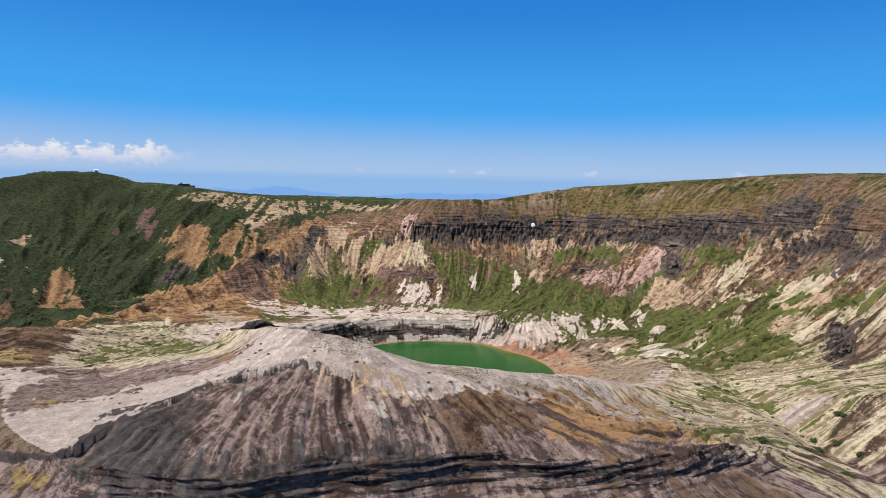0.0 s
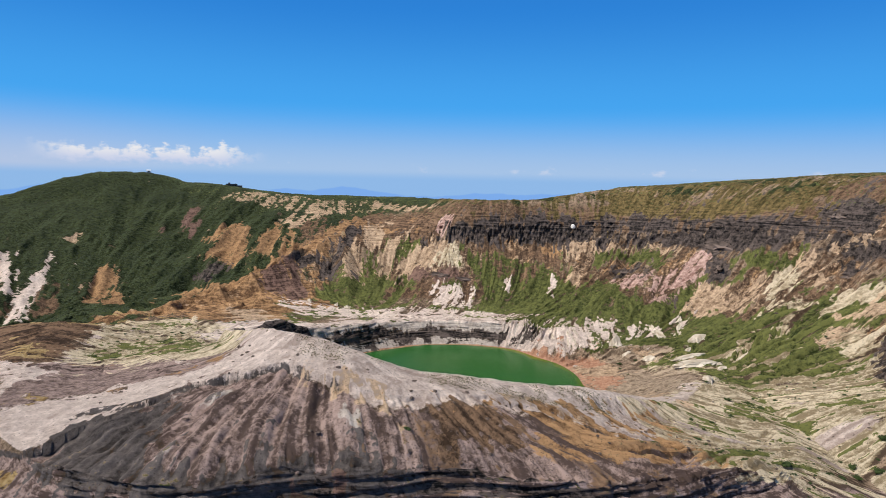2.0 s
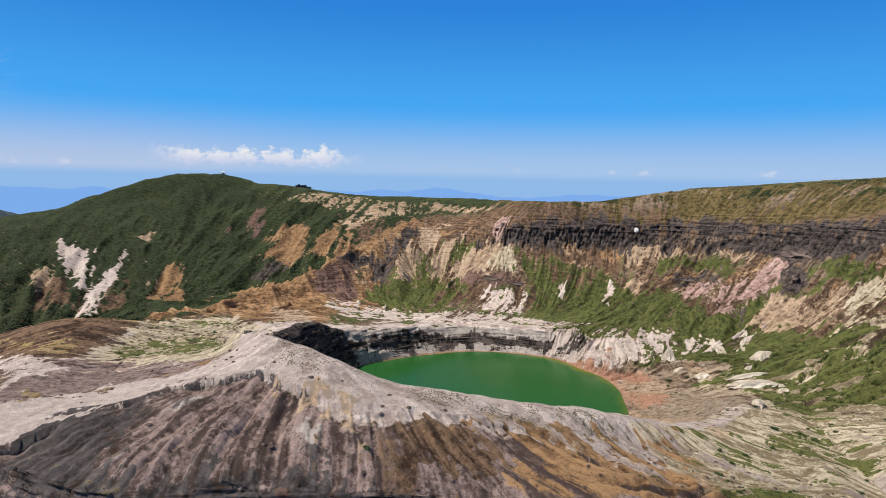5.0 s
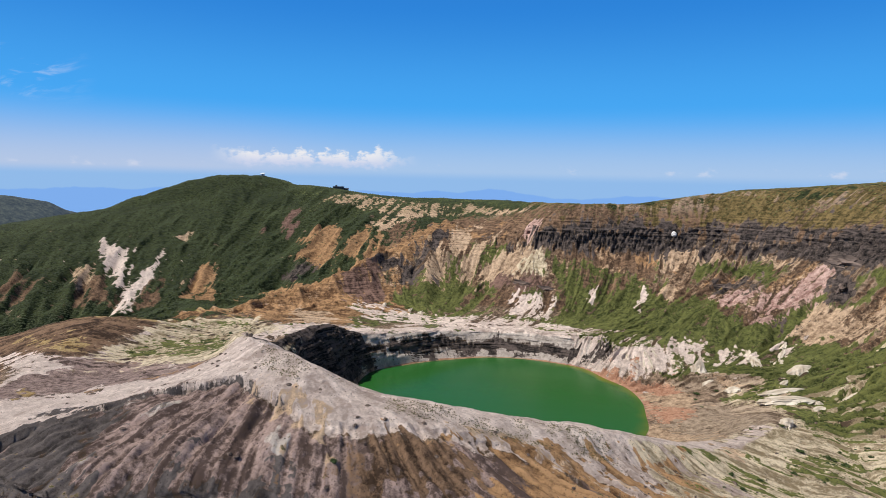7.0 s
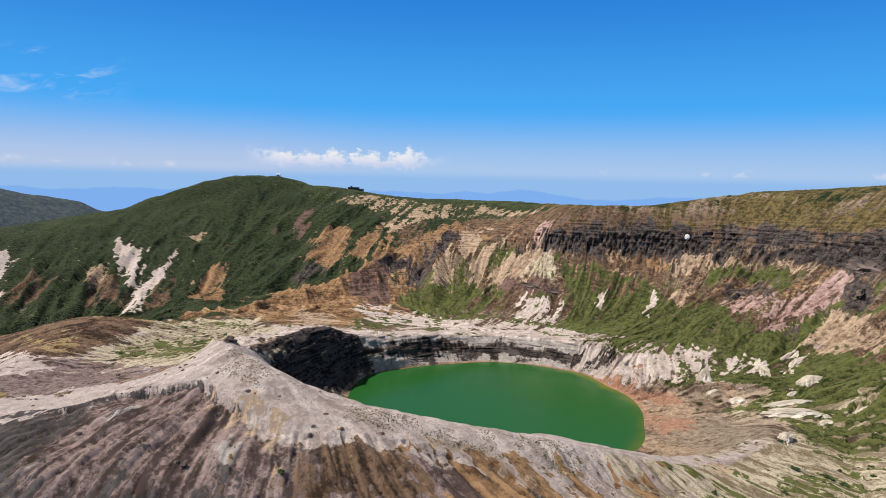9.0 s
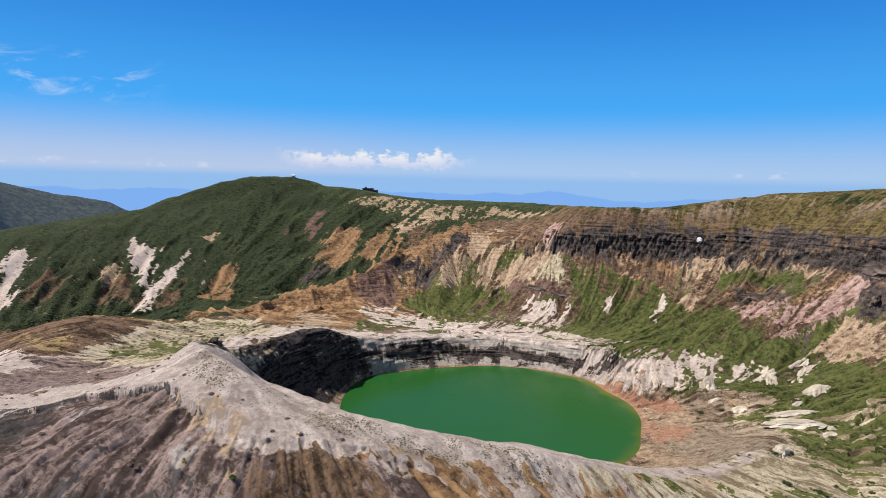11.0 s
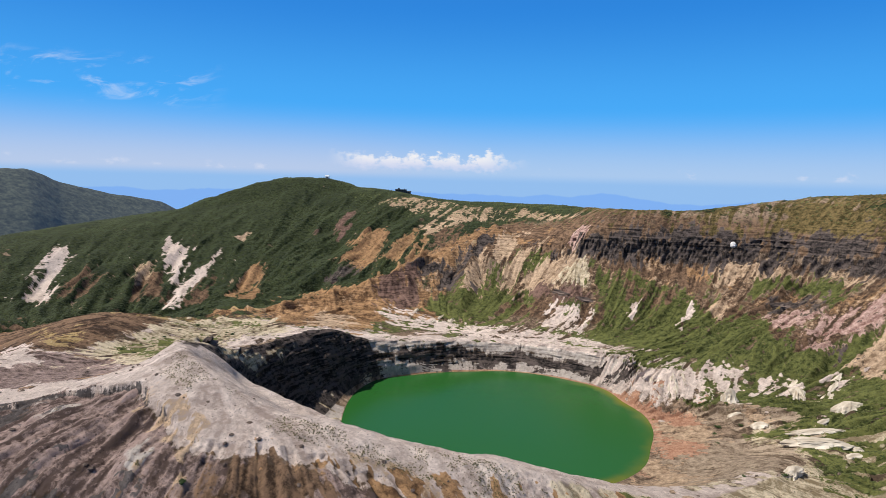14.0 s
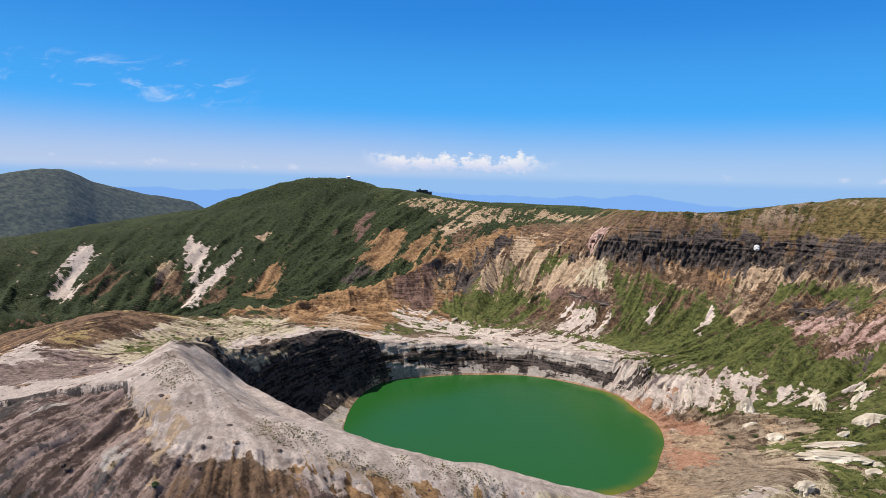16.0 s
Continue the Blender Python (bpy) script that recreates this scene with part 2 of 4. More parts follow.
SPUR_D = []
for line, slope, soft in SPURS:
    d, h, part = along(X + 10 * fbm(X / 60, Y / 60, 3, 5), Y + 10 * fbm(X / 60, Y / 60, 3, 6), line)
    SPUR_D.append((d, part))
    ZZ = soft_max(h - np.maximum(np.sqrt(d * d + soft * soft) - soft, 0) * slope, ZZ, 5.0)
for line, slope, soft in GULLIES:
    d, h, part = along(X + 6 * fbm(X / 40, Y / 40, 3, 8), Y, line)
    ZZ = -soft_max(-(h + np.maximum(d - soft, 0) * slope + (d / 22) ** 2), -ZZ, 3.0)

# which way water runs: noise drawn out along the fall line, so that rills and ribs follow every slope
def blur(v, n):
    for _ in range(n):
        v = (np.roll(v, 1, 1) + 2 * v + np.roll(v, -1, 1)) / 4
        v[1:-1] = (v[:-2] + 2 * v[1:-1] + v[2:]) / 4
    return v


def fall_lines():
    """How many rows and columns one metre downhill is, at each point of the sheet."""
    row = np.gradient(RR, axis=0)
    turn = np.radians(np.gradient(A[0]))[None]
    side = RR * turn
    lean = (np.roll(RR, -1, 1) - np.roll(RR, 1, 1)) / 2
    base = blur(ZZ.copy(), 6)
    down = np.gradient(base, axis=0) / row
    across = ((np.roll(base, -1, 1) - np.roll(base, 1, 1)) / 2 - down * lean) / side
    steep = np.hypot(down, across) + 0.02
    down, across = blur(-down / steep, 3), blur(-across / steep, 3)
    col = across / side
    return ((down - lean * col) / row).astype(np.float32), col.astype(np.float32)


def drawn_out(fields, stride, count):
    """Each field averaged along the fall line, over count strides up and down, to a spread of one."""
    rows, cols = RR.shape
    i0, j0 = np.meshgrid(np.arange(rows, dtype=np.float32), np.arange(cols, dtype=np.float32), indexing="ij")
    flat = [f.astype(np.float32).ravel() for f in fields]
    total = [f.copy() for f in flat]
    fall_i, fall_j = FALL_I.ravel(), FALL_J.ravel()
    for sign in (1, -1):
        i, j = i0.ravel().copy(), j0.ravel().copy()
        at = np.arange(i.size)
        for _ in range(count):
            i += fall_i[at] * np.float32(sign * stride)
            j += fall_j[at] * np.float32(sign * stride)
            np.clip(i, 0, rows - 1, out=i)
            at = (i + 0.5).astype(np.int32) * cols + (j + 0.5).astype(np.int32) % cols
            for k in range(len(flat)):
                total[k] += flat[k][at]
    return [((v - v.mean()) / v.std()).reshape(RR.shape) for v in total]


FALL_I, FALL_J = fall_lines()
RILL, RUNNEL = drawn_out([vnoise(X / 1.5, Y / 1.5, 21), vnoise(X / 4.5, Y / 4.5, 22)], 1.7, 11)
GULLY, FLANK = drawn_out([vnoise(X / 10, Y / 10, 23), vnoise(X / 26, Y / 26, 24)], 4.5, 13)

# relief: ribs and gullies that run down the slopes, then general roughness
outer = step(4.2, 5.2, RING) * (1 - 0.92 * step(6.8, 7.3, RING))
far_wall = sector(A, -8, 150, 10)
strength = np.maximum(0.8 + 0.9 * fbm(X / 90, Y / 90, 3, 15), 0.15)
ZZ = ZZ + far_wall * (1 - 0.6 * sector(A, 132, 160, 6) * step(6.0, 7.0, RING)) * outer * strength * (5.0 * (0.8 - np.abs(FLANK)) + 3.8 * (0.8 - np.abs(GULLY)) + 1.5 * (np.abs(RUNNEL) - 0.8) + 0.35 * RILL)
front = (X + 190) * 0.82 - (Y - 492) * 0.57  # metres in front of the rust spur, towards the lake
foot = sector(A, 8, 125, 8) * band(RING, 2.95, 4.6, 0.35)
ZZ = ZZ + foot * np.maximum(0.9 - np.abs(RUNNEL), -0.2) * (1.6 + 1.6 * sector(A, 8, 60, 8)) * step(-0.2, 0.3, fbm(X / 45, Y / 45, 2, 24) + 0.1)
hill = sector(A, 127, 190, 4) * step(5.3, 6.3, RING)
ZZ = ZZ + hill * (1 - 0.85 * step(8.0, 8.9, RING)) * (7.0 * (0.8 - np.abs(FLANK)) + 3.5 * (np.abs(GULLY) - 0.8))
# the ash cover ends in a small scarp above the bare near slope
LIP_AZ = [225, 240, 244.5, 245.6, 246.5, 248.3, 250.8, 253, 256.2, 258, 260, 263.5, 265.5, 268.5, 273, 278, 285, 292, 300, 306]
LIP_AT = [7.2, 7.0, 6.2, 5.6, 5.4, 5.0, 4.75, 4.6, 4.36, 4.3, 4.36, 4.44, 4.55, 4.6, 4.4, 4.2, 4.15, 4.3, 4.6, 5.5]
LIP = np.interp(A, LIP_AZ, LIP_AT) + 0.06 * vnoise(ARC / 16, ARC * 0, 42) + 0.05 * vnoise(ARC / 5, ARC * 0, 43) + 0.02 * vnoise(ARC / 2, ARC * 0, 46)
near_slope = sector(A, 232, 306, 6)
crags = np.maximum(fbm(X / 7, Y / 7, 5, 44) - 0.26 + 0.30 * fbm(X / 40, Y / 40, 2, 48), 0) + 0.5 * np.maximum(fbm(X / 2.6, Y / 2.6, 3, 49) - 0.22, 0)
below = step(0.0, 0.02, RING - LIP) * near_slope
scarp = np.clip(0.65 + 1.1 * fbm(X / 22, Y / 22, 3, 45), 0.2, 1.3)
ZZ = ZZ - below * (1 - step(0.4, 1.6, RING - LIP)) * 4.6 * scarp * (0.3 + 0.7 * sector(A, 240, 263, 4))
ZZ = ZZ + below * (1 - step(6.0, 7.5, RING)) * (2.0 * (np.abs(GULLY) - 0.8) + 1.1 * (np.abs(RUNNEL) - 0.8) + 0.35 * RILL + crags * 0.9 + 0.5 * fbm(X / 2.2, Y / 2.2, 3, 55))
# the inside of the crest falls away steeply
ZZ = ZZ - 10.0 * (0.3 * sector(A, 254, 290, 4) + 0.7 * sector(A, 255, 267, 5)) * band(RING, 2.52, 2.78, 0.22)
flutes = sector(A, 24, 66, 5) * band(RING, 1.35, 3.0, 0.3)
ZZ = ZZ + flutes * 2.6 * (0.7 - np.abs(RUNNEL))
rough = step(1.02, 1.4, RING)
near_fine = 1 - step(9.2, 10.5, RING)
ZZ = ZZ + rough * (fbm(X / 38, Y / 38, 4, 61) * 2.2 + fbm(X / 7, Y / 7, 4, 71) * (0.8 + 1.1 * far_wall * outer) * near_fine)
fan = sector(A, 296, 372, 8) * band(RING, 3.3, 6.2, 0.4)
ZZ = ZZ + fan * (0.9 * (np.abs(RUNNEL) - 0.8) + 0.3 * RILL + 0.8 * (np.abs(GULLY) - 0.8))
ZZ = ZZ + sector(A, 160, 226, 8) * band(RING, 3.2, 7.0, 0.4) * (0.7 * (np.abs(RUNNEL) - 0.8) + 0.2 * RILL)
ZZ = ZZ + step(10, 12, RING) * fbm(X / 420, Y / 420, 5, 81) * 60
# the columned lava cliff: blocks that stand out and back
CLIFF_TOP = 7.5 + 0.3 * vnoise(ARC / 45, ARC * 0, 98) + 0.1 * vnoise(ARC / 9, ARC * 0, 99)
cliff = sector(A, 2, 103, 5) * step(6.8, 7.0, RING) * (1 - step(0.0, 0.12, RING - CLIFF_TOP))
strata = sector(A, 0, 122, 6) * band(RING, 7.5, 8.1, 0.2)
blocks = vnoise(ARC * 1.45 / 9.0, ZZ / 20.0, 91) + 0.8 * vnoise(ARC * 1.45 / 3.4, ZZ / 10.0, 92)
PUSH = cliff * (blocks * 3.6 + 3.4 * vnoise(ARC * 1.45 / 1.9, ZZ / 7.0, 89)) + strata * vnoise(ARC / 40, ZZ / 2.5, 90) * 1.8
ledge = sector(A, 250, 306, 6) * band(RING, 6.0, 7.1, 0.1)
PUSH = PUSH + ledge * (vnoise(ARC / 16, ZZ / 1.6, 93) * 1.5 + vnoise(ARC / 5, ZZ / 3, 88) * 0.5 + vnoise(ARC / 32, ARC * 0, 94) * 4.5)
inner = sector(A, 70, 240, 6) * band(RING, 2.1, 3.0, 0.3)
PUSH = PUSH + inner * (vnoise(ARC / 26, ZZ / 2.2, 95) * 1.6 + vnoise(ARC / 6, ZZ / 5, 97) * 0.8 + ridged(ARC / 30, ZZ / 60, 2, 96) * (0.6 + 3.0 * sector(A, 170, 240, 8)))
X, Y = X + PUSH * np.cos(np.radians(A)), Y + PUSH * np.sin(np.radians(A))


# ---- what covers the ground, as shares from 0 to 1 ----
# stretches of bare earth, rock, ash and turf: the cover, how full it lies (0: whole), its outline in plan
AREAS = [
    ("tan", -0.4, [(-528, 619), (-459, 647), (-305, 604), (-191, 622), (-52, 514), (-45, 489), (-171, 564), (-223, 525), (-281, 499), (-344, 531), (-426, 564), (-502, 578)]),
    ("brown", 0, [(-214, 516), (-164, 544), (-45, 489), (138, 450), (170, 444), (140, 432), (16, 426), (-96, 496), (-158, 498), (-194, 480)]),
    ("brown", 0, [(-170, 502), (-110, 511), (-34, 447), (-40, 423), (-88, 442), (-137, 470)]),
    ("rust", 0, [(-468, 443), (-442, 492), (-414, 481), (-395, 437), (-377, 397), (-371, 354), (-407, 353), (-427, 356)]),
    ("rust", 0, [(-360, 380), (-365, 437), (-351, 479), (-326, 426), (-331, 398), (-347, 382)]),
]
AREAS += [
    ("rust", 0, [(-310, 412), (-321, 459), (-305, 445), (-298, 403)]),
    ("rust", 0, [(-402, 194), (-444, 275), (-410, 291), (-364, 290), (-338, 335), (-318, 395), (-277, 445), (-245, 471), (-213, 513), (-199, 478), (-231, 441), (-257, 405), (-283, 372), (-290, 327), (-314, 279), (-344, 259), (-362, 225)]),
    ("rust", 0, [(-406, 101), (-408, 174), (-367, 231), (-332, 273), (-309, 270), (-227, 139), (-211, 74), (-244, 61), (-281, 32)]),
    ("tan", -0.3, [(-269, 49), (-310, 133), (-294, 157), (-262, 145), (-219, 73), (-244, 61)]),
    ("maroon", -0.12, [(-318, 285), (-315, 370), (-289, 372), (-263, 339), (-240, 283), (-244, 246), (-286, 267)]),
]
AREAS += [
    ("pale", -0.45, [(-271, 233), (-276, 270), (-251, 258), (-219, 290), (-160, 276), (-132, 219), (-140, 134), (-194, 157), (-226, 166)]),
    ("pale", -0.3, [(-147, 258), (-64, 266), (21, 249), (95, 242), (101, 211), (-1, 192), (-111, 176)]),
    ("grass", 0, [(-145, 363), (-140, 450), (-99, 444), (-73, 424), (-113, 404), (-120, 371), (-111, 301), (-125, 269), (-165, 278), (-187, 263), (-227, 277), (-222, 335), (-192, 357)]),
    ("tan", 0, [(-205, 407), (-194, 449), (-176, 411), (-174, 383), (-190, 352)]),
    ("tan", 0, [(-192, 475), (-162, 503), (-148, 471), (-154, 434), (-170, 426)]),
]
AREAS += [
    ("tan", 0, [(-141, 388), (-140, 418), (-127, 455), (-107, 454), (-109, 433), (-122, 403), (-131, 375)]),
    ("dark", 0, [(-284, 373), (-266, 390), (-248, 397), (-245, 381), (-270, 368)]),
    ("dark", 0, [(-245, 392), (-232, 387), (-221, 419), (-209, 465), (-200, 481), (-187, 463), (-205, 443), (-206, 410), (-219, 392), (-220, 363), (-236, 349), (-241, 374)]),
    ("dark", 0, [(-447, 325), (-427, 340), (-407, 347), (-396, 319), (-419, 303)]),
    ("tan", 0, [(-120, 396), (-87, 412), (-62, 422), (-23, 411), (-11, 405), (10, 364), (-8, 357), (-46, 368), (-85, 379)]),
]
AREAS += [
    ("cream", 0, [(-52, 374), (-32, 395), (-13, 404), (9, 365), (-17, 358)]),
    ("maroon", -0.12, [(-86, 382), (-46, 368), (-8, 357), (15, 361), (18, 340), (0, 329), (-37, 341), (-68, 354)]),
    ("pale", -0.35, [(-60, 319), (-41, 339), (8, 331), (25, 335), (34, 313), (29, 254), (-14, 262), (-43, 278)]),
    ("pink", -0.14, [(-47, 437), (-36, 456), (-19, 445), (-21, 422), (-34, 416)]),
    ("brown", 0, [(7, 397), (175, 409), (182, 369), (151, 358), (110, 380), (37, 381)]),
]
AREAS += [
    ("rust", -0.35, [(122, 401), (175, 406), (178, 374), (141, 375)]),
    ("tan", -0.1, [(175, 408), (219, 407), (357, 330), (343, 302), (300, 349), (222, 360), (179, 369)]),
    ("grass", 0, [(-1, 402), (37, 381), (110, 380), (152, 345), (178, 296), (224, 283), (243, 220), (238, 184), (168, 184), (121, 208), (57, 236), (40, 304), (17, 357)]),
    ("brown", -0.4, [(38, 375), (134, 369), (133, 326), (63, 335)]),
    ("pale", -0.25, [(70, 301), (74, 338), (82, 351), (86, 297)]),
]
AREAS += [
    ("pale", -0.25, [(139, 272), (150, 334), (155, 315), (150, 265)]),
    ("grass", 0, [(221, 373), (288, 366), (333, 318), (309, 295), (269, 349), (229, 352)]),
    ("grass", -0.05, [(243, 220), (292, 204), (337, 236), (362, 199), (343, 47), (294, 31), (243, 54), (220, 126), (221, 182)]),
    ("tan", 0, [(171, 318), (182, 330), (194, 332), (188, 302)]),
    ("pink", -0.14, [(240, 298), (296, 288), (278, 257), (246, 259)]),
]
AREAS += [
    ("dark", -0.1, [(239, 314), (255, 334), (286, 323), (297, 302), (279, 297), (255, 294)]),
    ("pink", -0.14, [(274, 219), (307, 276), (352, 283), (376, 274), (372, 247), (338, 250), (305, 238), (281, 203)]),
    ("dark", 0, [(-28, 419), (10, 417), (16, 426), (124, 436), (172, 431), (175, 411), (129, 404), (23, 399), (-18, 409)]),
    ("dark", 0, [(176, 428), (253, 430), (281, 416), (281, 401), (218, 418), (181, 422)]),
    ("dark", 0, [(279, 410), (319, 399), (385, 352), (381, 322), (347, 353), (324, 378), (312, 379), (288, 385)]),
]
AREAS += [
    ("dark", -0.1, [(219, 405), (275, 394), (347, 348), (367, 326), (346, 338), (288, 382), (227, 391)]),
    ("dark", 0, [(362, 333), (381, 320), (377, 283), (362, 307)]),
    # dark bed under the bench edge: rock and overhang shade in one colour
    ("dark", 0, [(-165, 39), (-142, 78), (-94, 137), (-33, 175), (40, 173), (98, 155), (132, 133), (133, 124), (86, 153), (29, 165), (-29, 166), (-90, 130), (-139, 73), (-159, 43)]),
    ("red", 0.1, [(91, 126), (150, 91), (181, 73), (188, 48), (153, 62), (121, 96)]),
    ("silt", 0, [(148, 65), (179, 65), (206, 37), (192, 26), (155, 47)]),
]
AREAS += [
    ("red", 0, [(154, 37), (191, 36), (203, -8), (175, -25), (160, -12)]),
    ("silt", -0.1, [(155, -29), (179, -40), (200, -109), (187, -180), (163, -61)]),
    ("cream", 0, [(194, -131), (217, -65), (226, -104), (215, -146), (200, -175)]),
    ("pale", 0, [(-819, 308), (-756, 299), (-705, 258), (-667, 208), (-631, 164), (-643, 159), (-690, 207), (-772, 265)]),
    ("pale", 0, [(-686, 321), (-664, 275), (-644, 213), (-627, 167), (-632, 153), (-671, 219), (-686, 274)]),
]
AREAS += [
    ("tan", -0.1, [(-736, 169), (-781, 217), (-759, 226), (-712, 203), (-697, 171)]),
    ("tan", 0, [(-599, 263), (-599, 312), (-573, 307), (-560, 283), (-578, 261)]),
    ("pale", -0.05, [(-903, 84), (-937, 130), (-969, 181), (-908, 183), (-891, 134), (-818, 71), (-838, 57), (-863, 55)]),
    ("tan", 0, [(-714, 376), (-694, 401), (-682, 378)]),
    ("maroon", -0.1, [(-543, 484), (-552, 536), (-530, 548), (-511, 483), (-509, 450)]),
]
AREAS += [
    ("rust", -0.49, [(-7, -344), (6, -328), (48, -333), (60, -341), (25, -366), (14, -350)]),
    ("tan", -0.2, [(-17, -355), (-9, -353), (4, -368), (0, -370)]),
    ("heath", 0, [(275, 496), (520, 257), (472, 258), (418, 314), (264, 433)]),
    ("brown", 0, [(643, 237), (577, 130), (516, 249)]),
    ("grass", -0.05, [(195, 291), (241, 256), (265, 214), (283, 186), (328, 156), (341, 128), (386, 114), (418, 92), (379, 50), (331, 61), (313, 158), (254, 200), (181, 200)]),
]
AREAS += [
    ("grass", 0, [(416, 235), (471, 189), (451, 160), (417, 194), (407, 221)]),
    ("grass", -0.05, [(412, 79), (459, 93), (479, 33), (477, -12), (488, -19), (472, -47), (444, -8), (421, 16), (373, 21)]),
    ("tan", -0.2, [(494, 200), (509, 168), (536, 138), (559, 144), (553, 126), (533, 133), (509, 138), (492, 162), (489, 187)]),
    ("tan", -0.1, [(315, 188), (352, 233), (378, 194), (363, 172), (327, 166)]),
    ("tan", -0.25, [(340, 159), (385, 191), (419, 182), (398, 138), (364, 131)]),
]
AREAS += [
    ("cream", -0.2, [(433, 178), (455, 176), (447, 139), (419, 124), (396, 97), (400, 134), (421, 166)]),
    ("tan", -0.5, [(453, 190), (474, 186), (492, 160), (467, 108), (446, 124)]),
    ("cream", -0.2, [(425, 57), (475, 84), (497, 34), (508, 14), (499, -1), (486, 25), (457, 49), (427, 41)]),
    ("tan", -0.2, [(436, 34), (481, -5), (467, -14), (442, 9)]),
    ("cream", -0.2, [(402, -38), (439, -19), (452, -39), (434, -47), (408, -54)]),
]
AREAS += [
    ("tan", -0.3, [(395, -11), (420, 14), (445, 4), (426, -21), (397, -31)]),
    ("cream", -0.2, [(446, -51), (470, -49), (457, -70), (443, -60)]),
    ("pink", -0.1, [(300, 272), (371, 296), (380, 268), (350, 241), (308, 224)]),
    ("pink", -0.14, [(271, 242), (326, 291), (324, 243), (287, 207)]),
    ("dark", 0, [(364, 318), (372, 332), (343, 355), (278, 401), (270, 409), (290, 415), (409, 314), (420, 294), (490, 227), (490, 204), (459, 202), (422, 231), (394, 263)]),
]
AREAS += [
    ("dark", 0, [(505, 225), (536, 210), (567, 158), (538, 143), (511, 172), (495, 185)]),
    ("dark", -0.05, [(556, 140), (580, 136), (507, 12), (519, 61), (525, 122), (538, 117)]),
    ("dark", 0, [(482, 140), (505, 131), (503, 98), (489, 111)]),
    ("dark", 0, [(371, 262), (391, 254), (387, 214), (365, 220)]),
    ("dark", -0.05, [(430, -60), (455, -75), (424, -124), (402, -109)]),
]
AREAS += [
    ("dark", 0, [(505, 159), (529, 124), (523, 121), (500, 134)]),
    ("ash", 0.1, [(-275, -287), (-285, -249), (-257, -234), (-200, -321), (-217, -328), (-237, -319)]),
    ("ash", 0, [(-229, -275), (-231, -232), (-168, -273), (-155, -243), (-119, -280), (-148, -315), (-184, -322)]),
    ("rust", -0.54, [(-205, -324), (-171, -294), (-124, -272), (-115, -285), (-157, -317), (-189, -340)]),
    ("yellow", -0.1, [(-210, -404), (-192, -408), (-184, -416), (-200, -417)]),
]
AREAS += [
    ("yellow", -0.1, [(-247, -327), (-226, -332), (-228, -344)]),
    ("slate_and_shade", 0.1, [(-176, -388), (-169, -376), (-158, -365), (-139, -356), (-128, -363), (-126, -393), (-122, -421), (-157, -418), (-171, -409)]),
    ("slate_and_shade", 0.1, [(-102, -419), (-70, -411), (-59, -407), (-24, -399), (-18, -399), (11, -392), (-23, -403), (-58, -413), (-63, -417), (-113, -423)]),
    ("maroon", -0.1, [(-60, -414), (-45, -408), (-23, -403), (-33, -408), (-60, -416)]),
    ("rust", -0.44, [(-15, -345), (8, -341), (43, -324), (57, -330), (39, -363), (22, -347), (2, -344)]),
]
AREAS += [
    ("brown", -0.1, [(-1, -347), (22, -338), (57, -332), (75, -356), (54, -373), (23, -382), (19, -358)]),
    ("rust", -0.49, [(22, -338), (59, -309), (100, -281), (134, -274), (174, -275), (146, -340), (122, -325), (57, -332)]),
    ("rust", -0.39, [(130, -265), (173, -227), (175, -305), (169, -335), (140, -349), (134, -283)]),
]
AREAS += [
    ("brown", 0.15, [(-786, 8), (-430, -143), (-363, -128), (-349, -91), (-336, -113), (-337, -161), (-338, -195), (-318, -239), (-423, -206)]),
    ("yellow", -0.3, [(-444, -171), (-338, -189), (-312, -169), (-300, -189), (-321, -223), (-413, -190)]),
    ("cream", -0.1, [(-346, -82), (-387, 38), (-339, 42), (-270, 24), (-245, -21), (-247, -89), (-108, -271), (-289, -156), (-288, -199), (-313, -196), (-324, -140)]),
    ("grass", -0.62, [(-338, -90), (-372, 23), (-321, 23), (-263, 0), (-265, -70), (-288, -102), (-302, -152), (-300, -189), (-322, -141)]),
    ("ash", 0.05, [(-292, -282), (-283, -248), (-228, -244), (-156, -290), (-177, -315), (-216, -328)]),
]
AREAS += [
    ("pale", 0.1, [(-417, -209), (-297, -260), (-289, -274), (-301, -277)]),
    ("brown", 0.12, [(-408, -129), (-340, -108), (-329, -153), (-308, -230), (-330, -238)]),
    ("yellow", -0.35, [(-383, -165), (-343, -179), (-303, -224), (-333, -234)]),
    ("cream", -0.05, [(-331, -124), (-297, -17), (-160, -218), (-186, -65), (-124, -272), (-173, -261), (-258, -207), (-291, -222)]),
    ("grass", -0.62, [(-323, -127), (-282, -51), (-157, -225), (-135, -262), (-185, -243), (-265, -194), (-297, -204)]),
]
AREAS += [
    ("pale", -0.2, [(-317, -255), (-276, -260), (-267, -294), (-257, -317), (-266, -326)]),
]
AREAS += [
    ("rust", -0.15, [(-579, 210), (-595, 279), (-605, 326), (-570, 308), (-559, 282), (-502, 238), (-527, 206)]),
    ("brown", -0.15, [(-706, 139), (-740, 183), (-732, 218), (-706, 209), (-651, 166)]),
    ("brown", -0.15, [(-618, 173), (-640, 232), (-641, 261), (-578, 191)]),
    ("brown", -0.25, [(-816, 80), (-856, 157), (-803, 161), (-775, 119), (-788, 89)]),
    ("tan", -0.35, [(-381, 507), (-319, 460), (-291, 472), (-257, 497), (-276, 514)]),
    ("brown", -0.25, [(-310, 421), (-300, 491), (-262, 508), (-250, 459), (-283, 413)]),
]
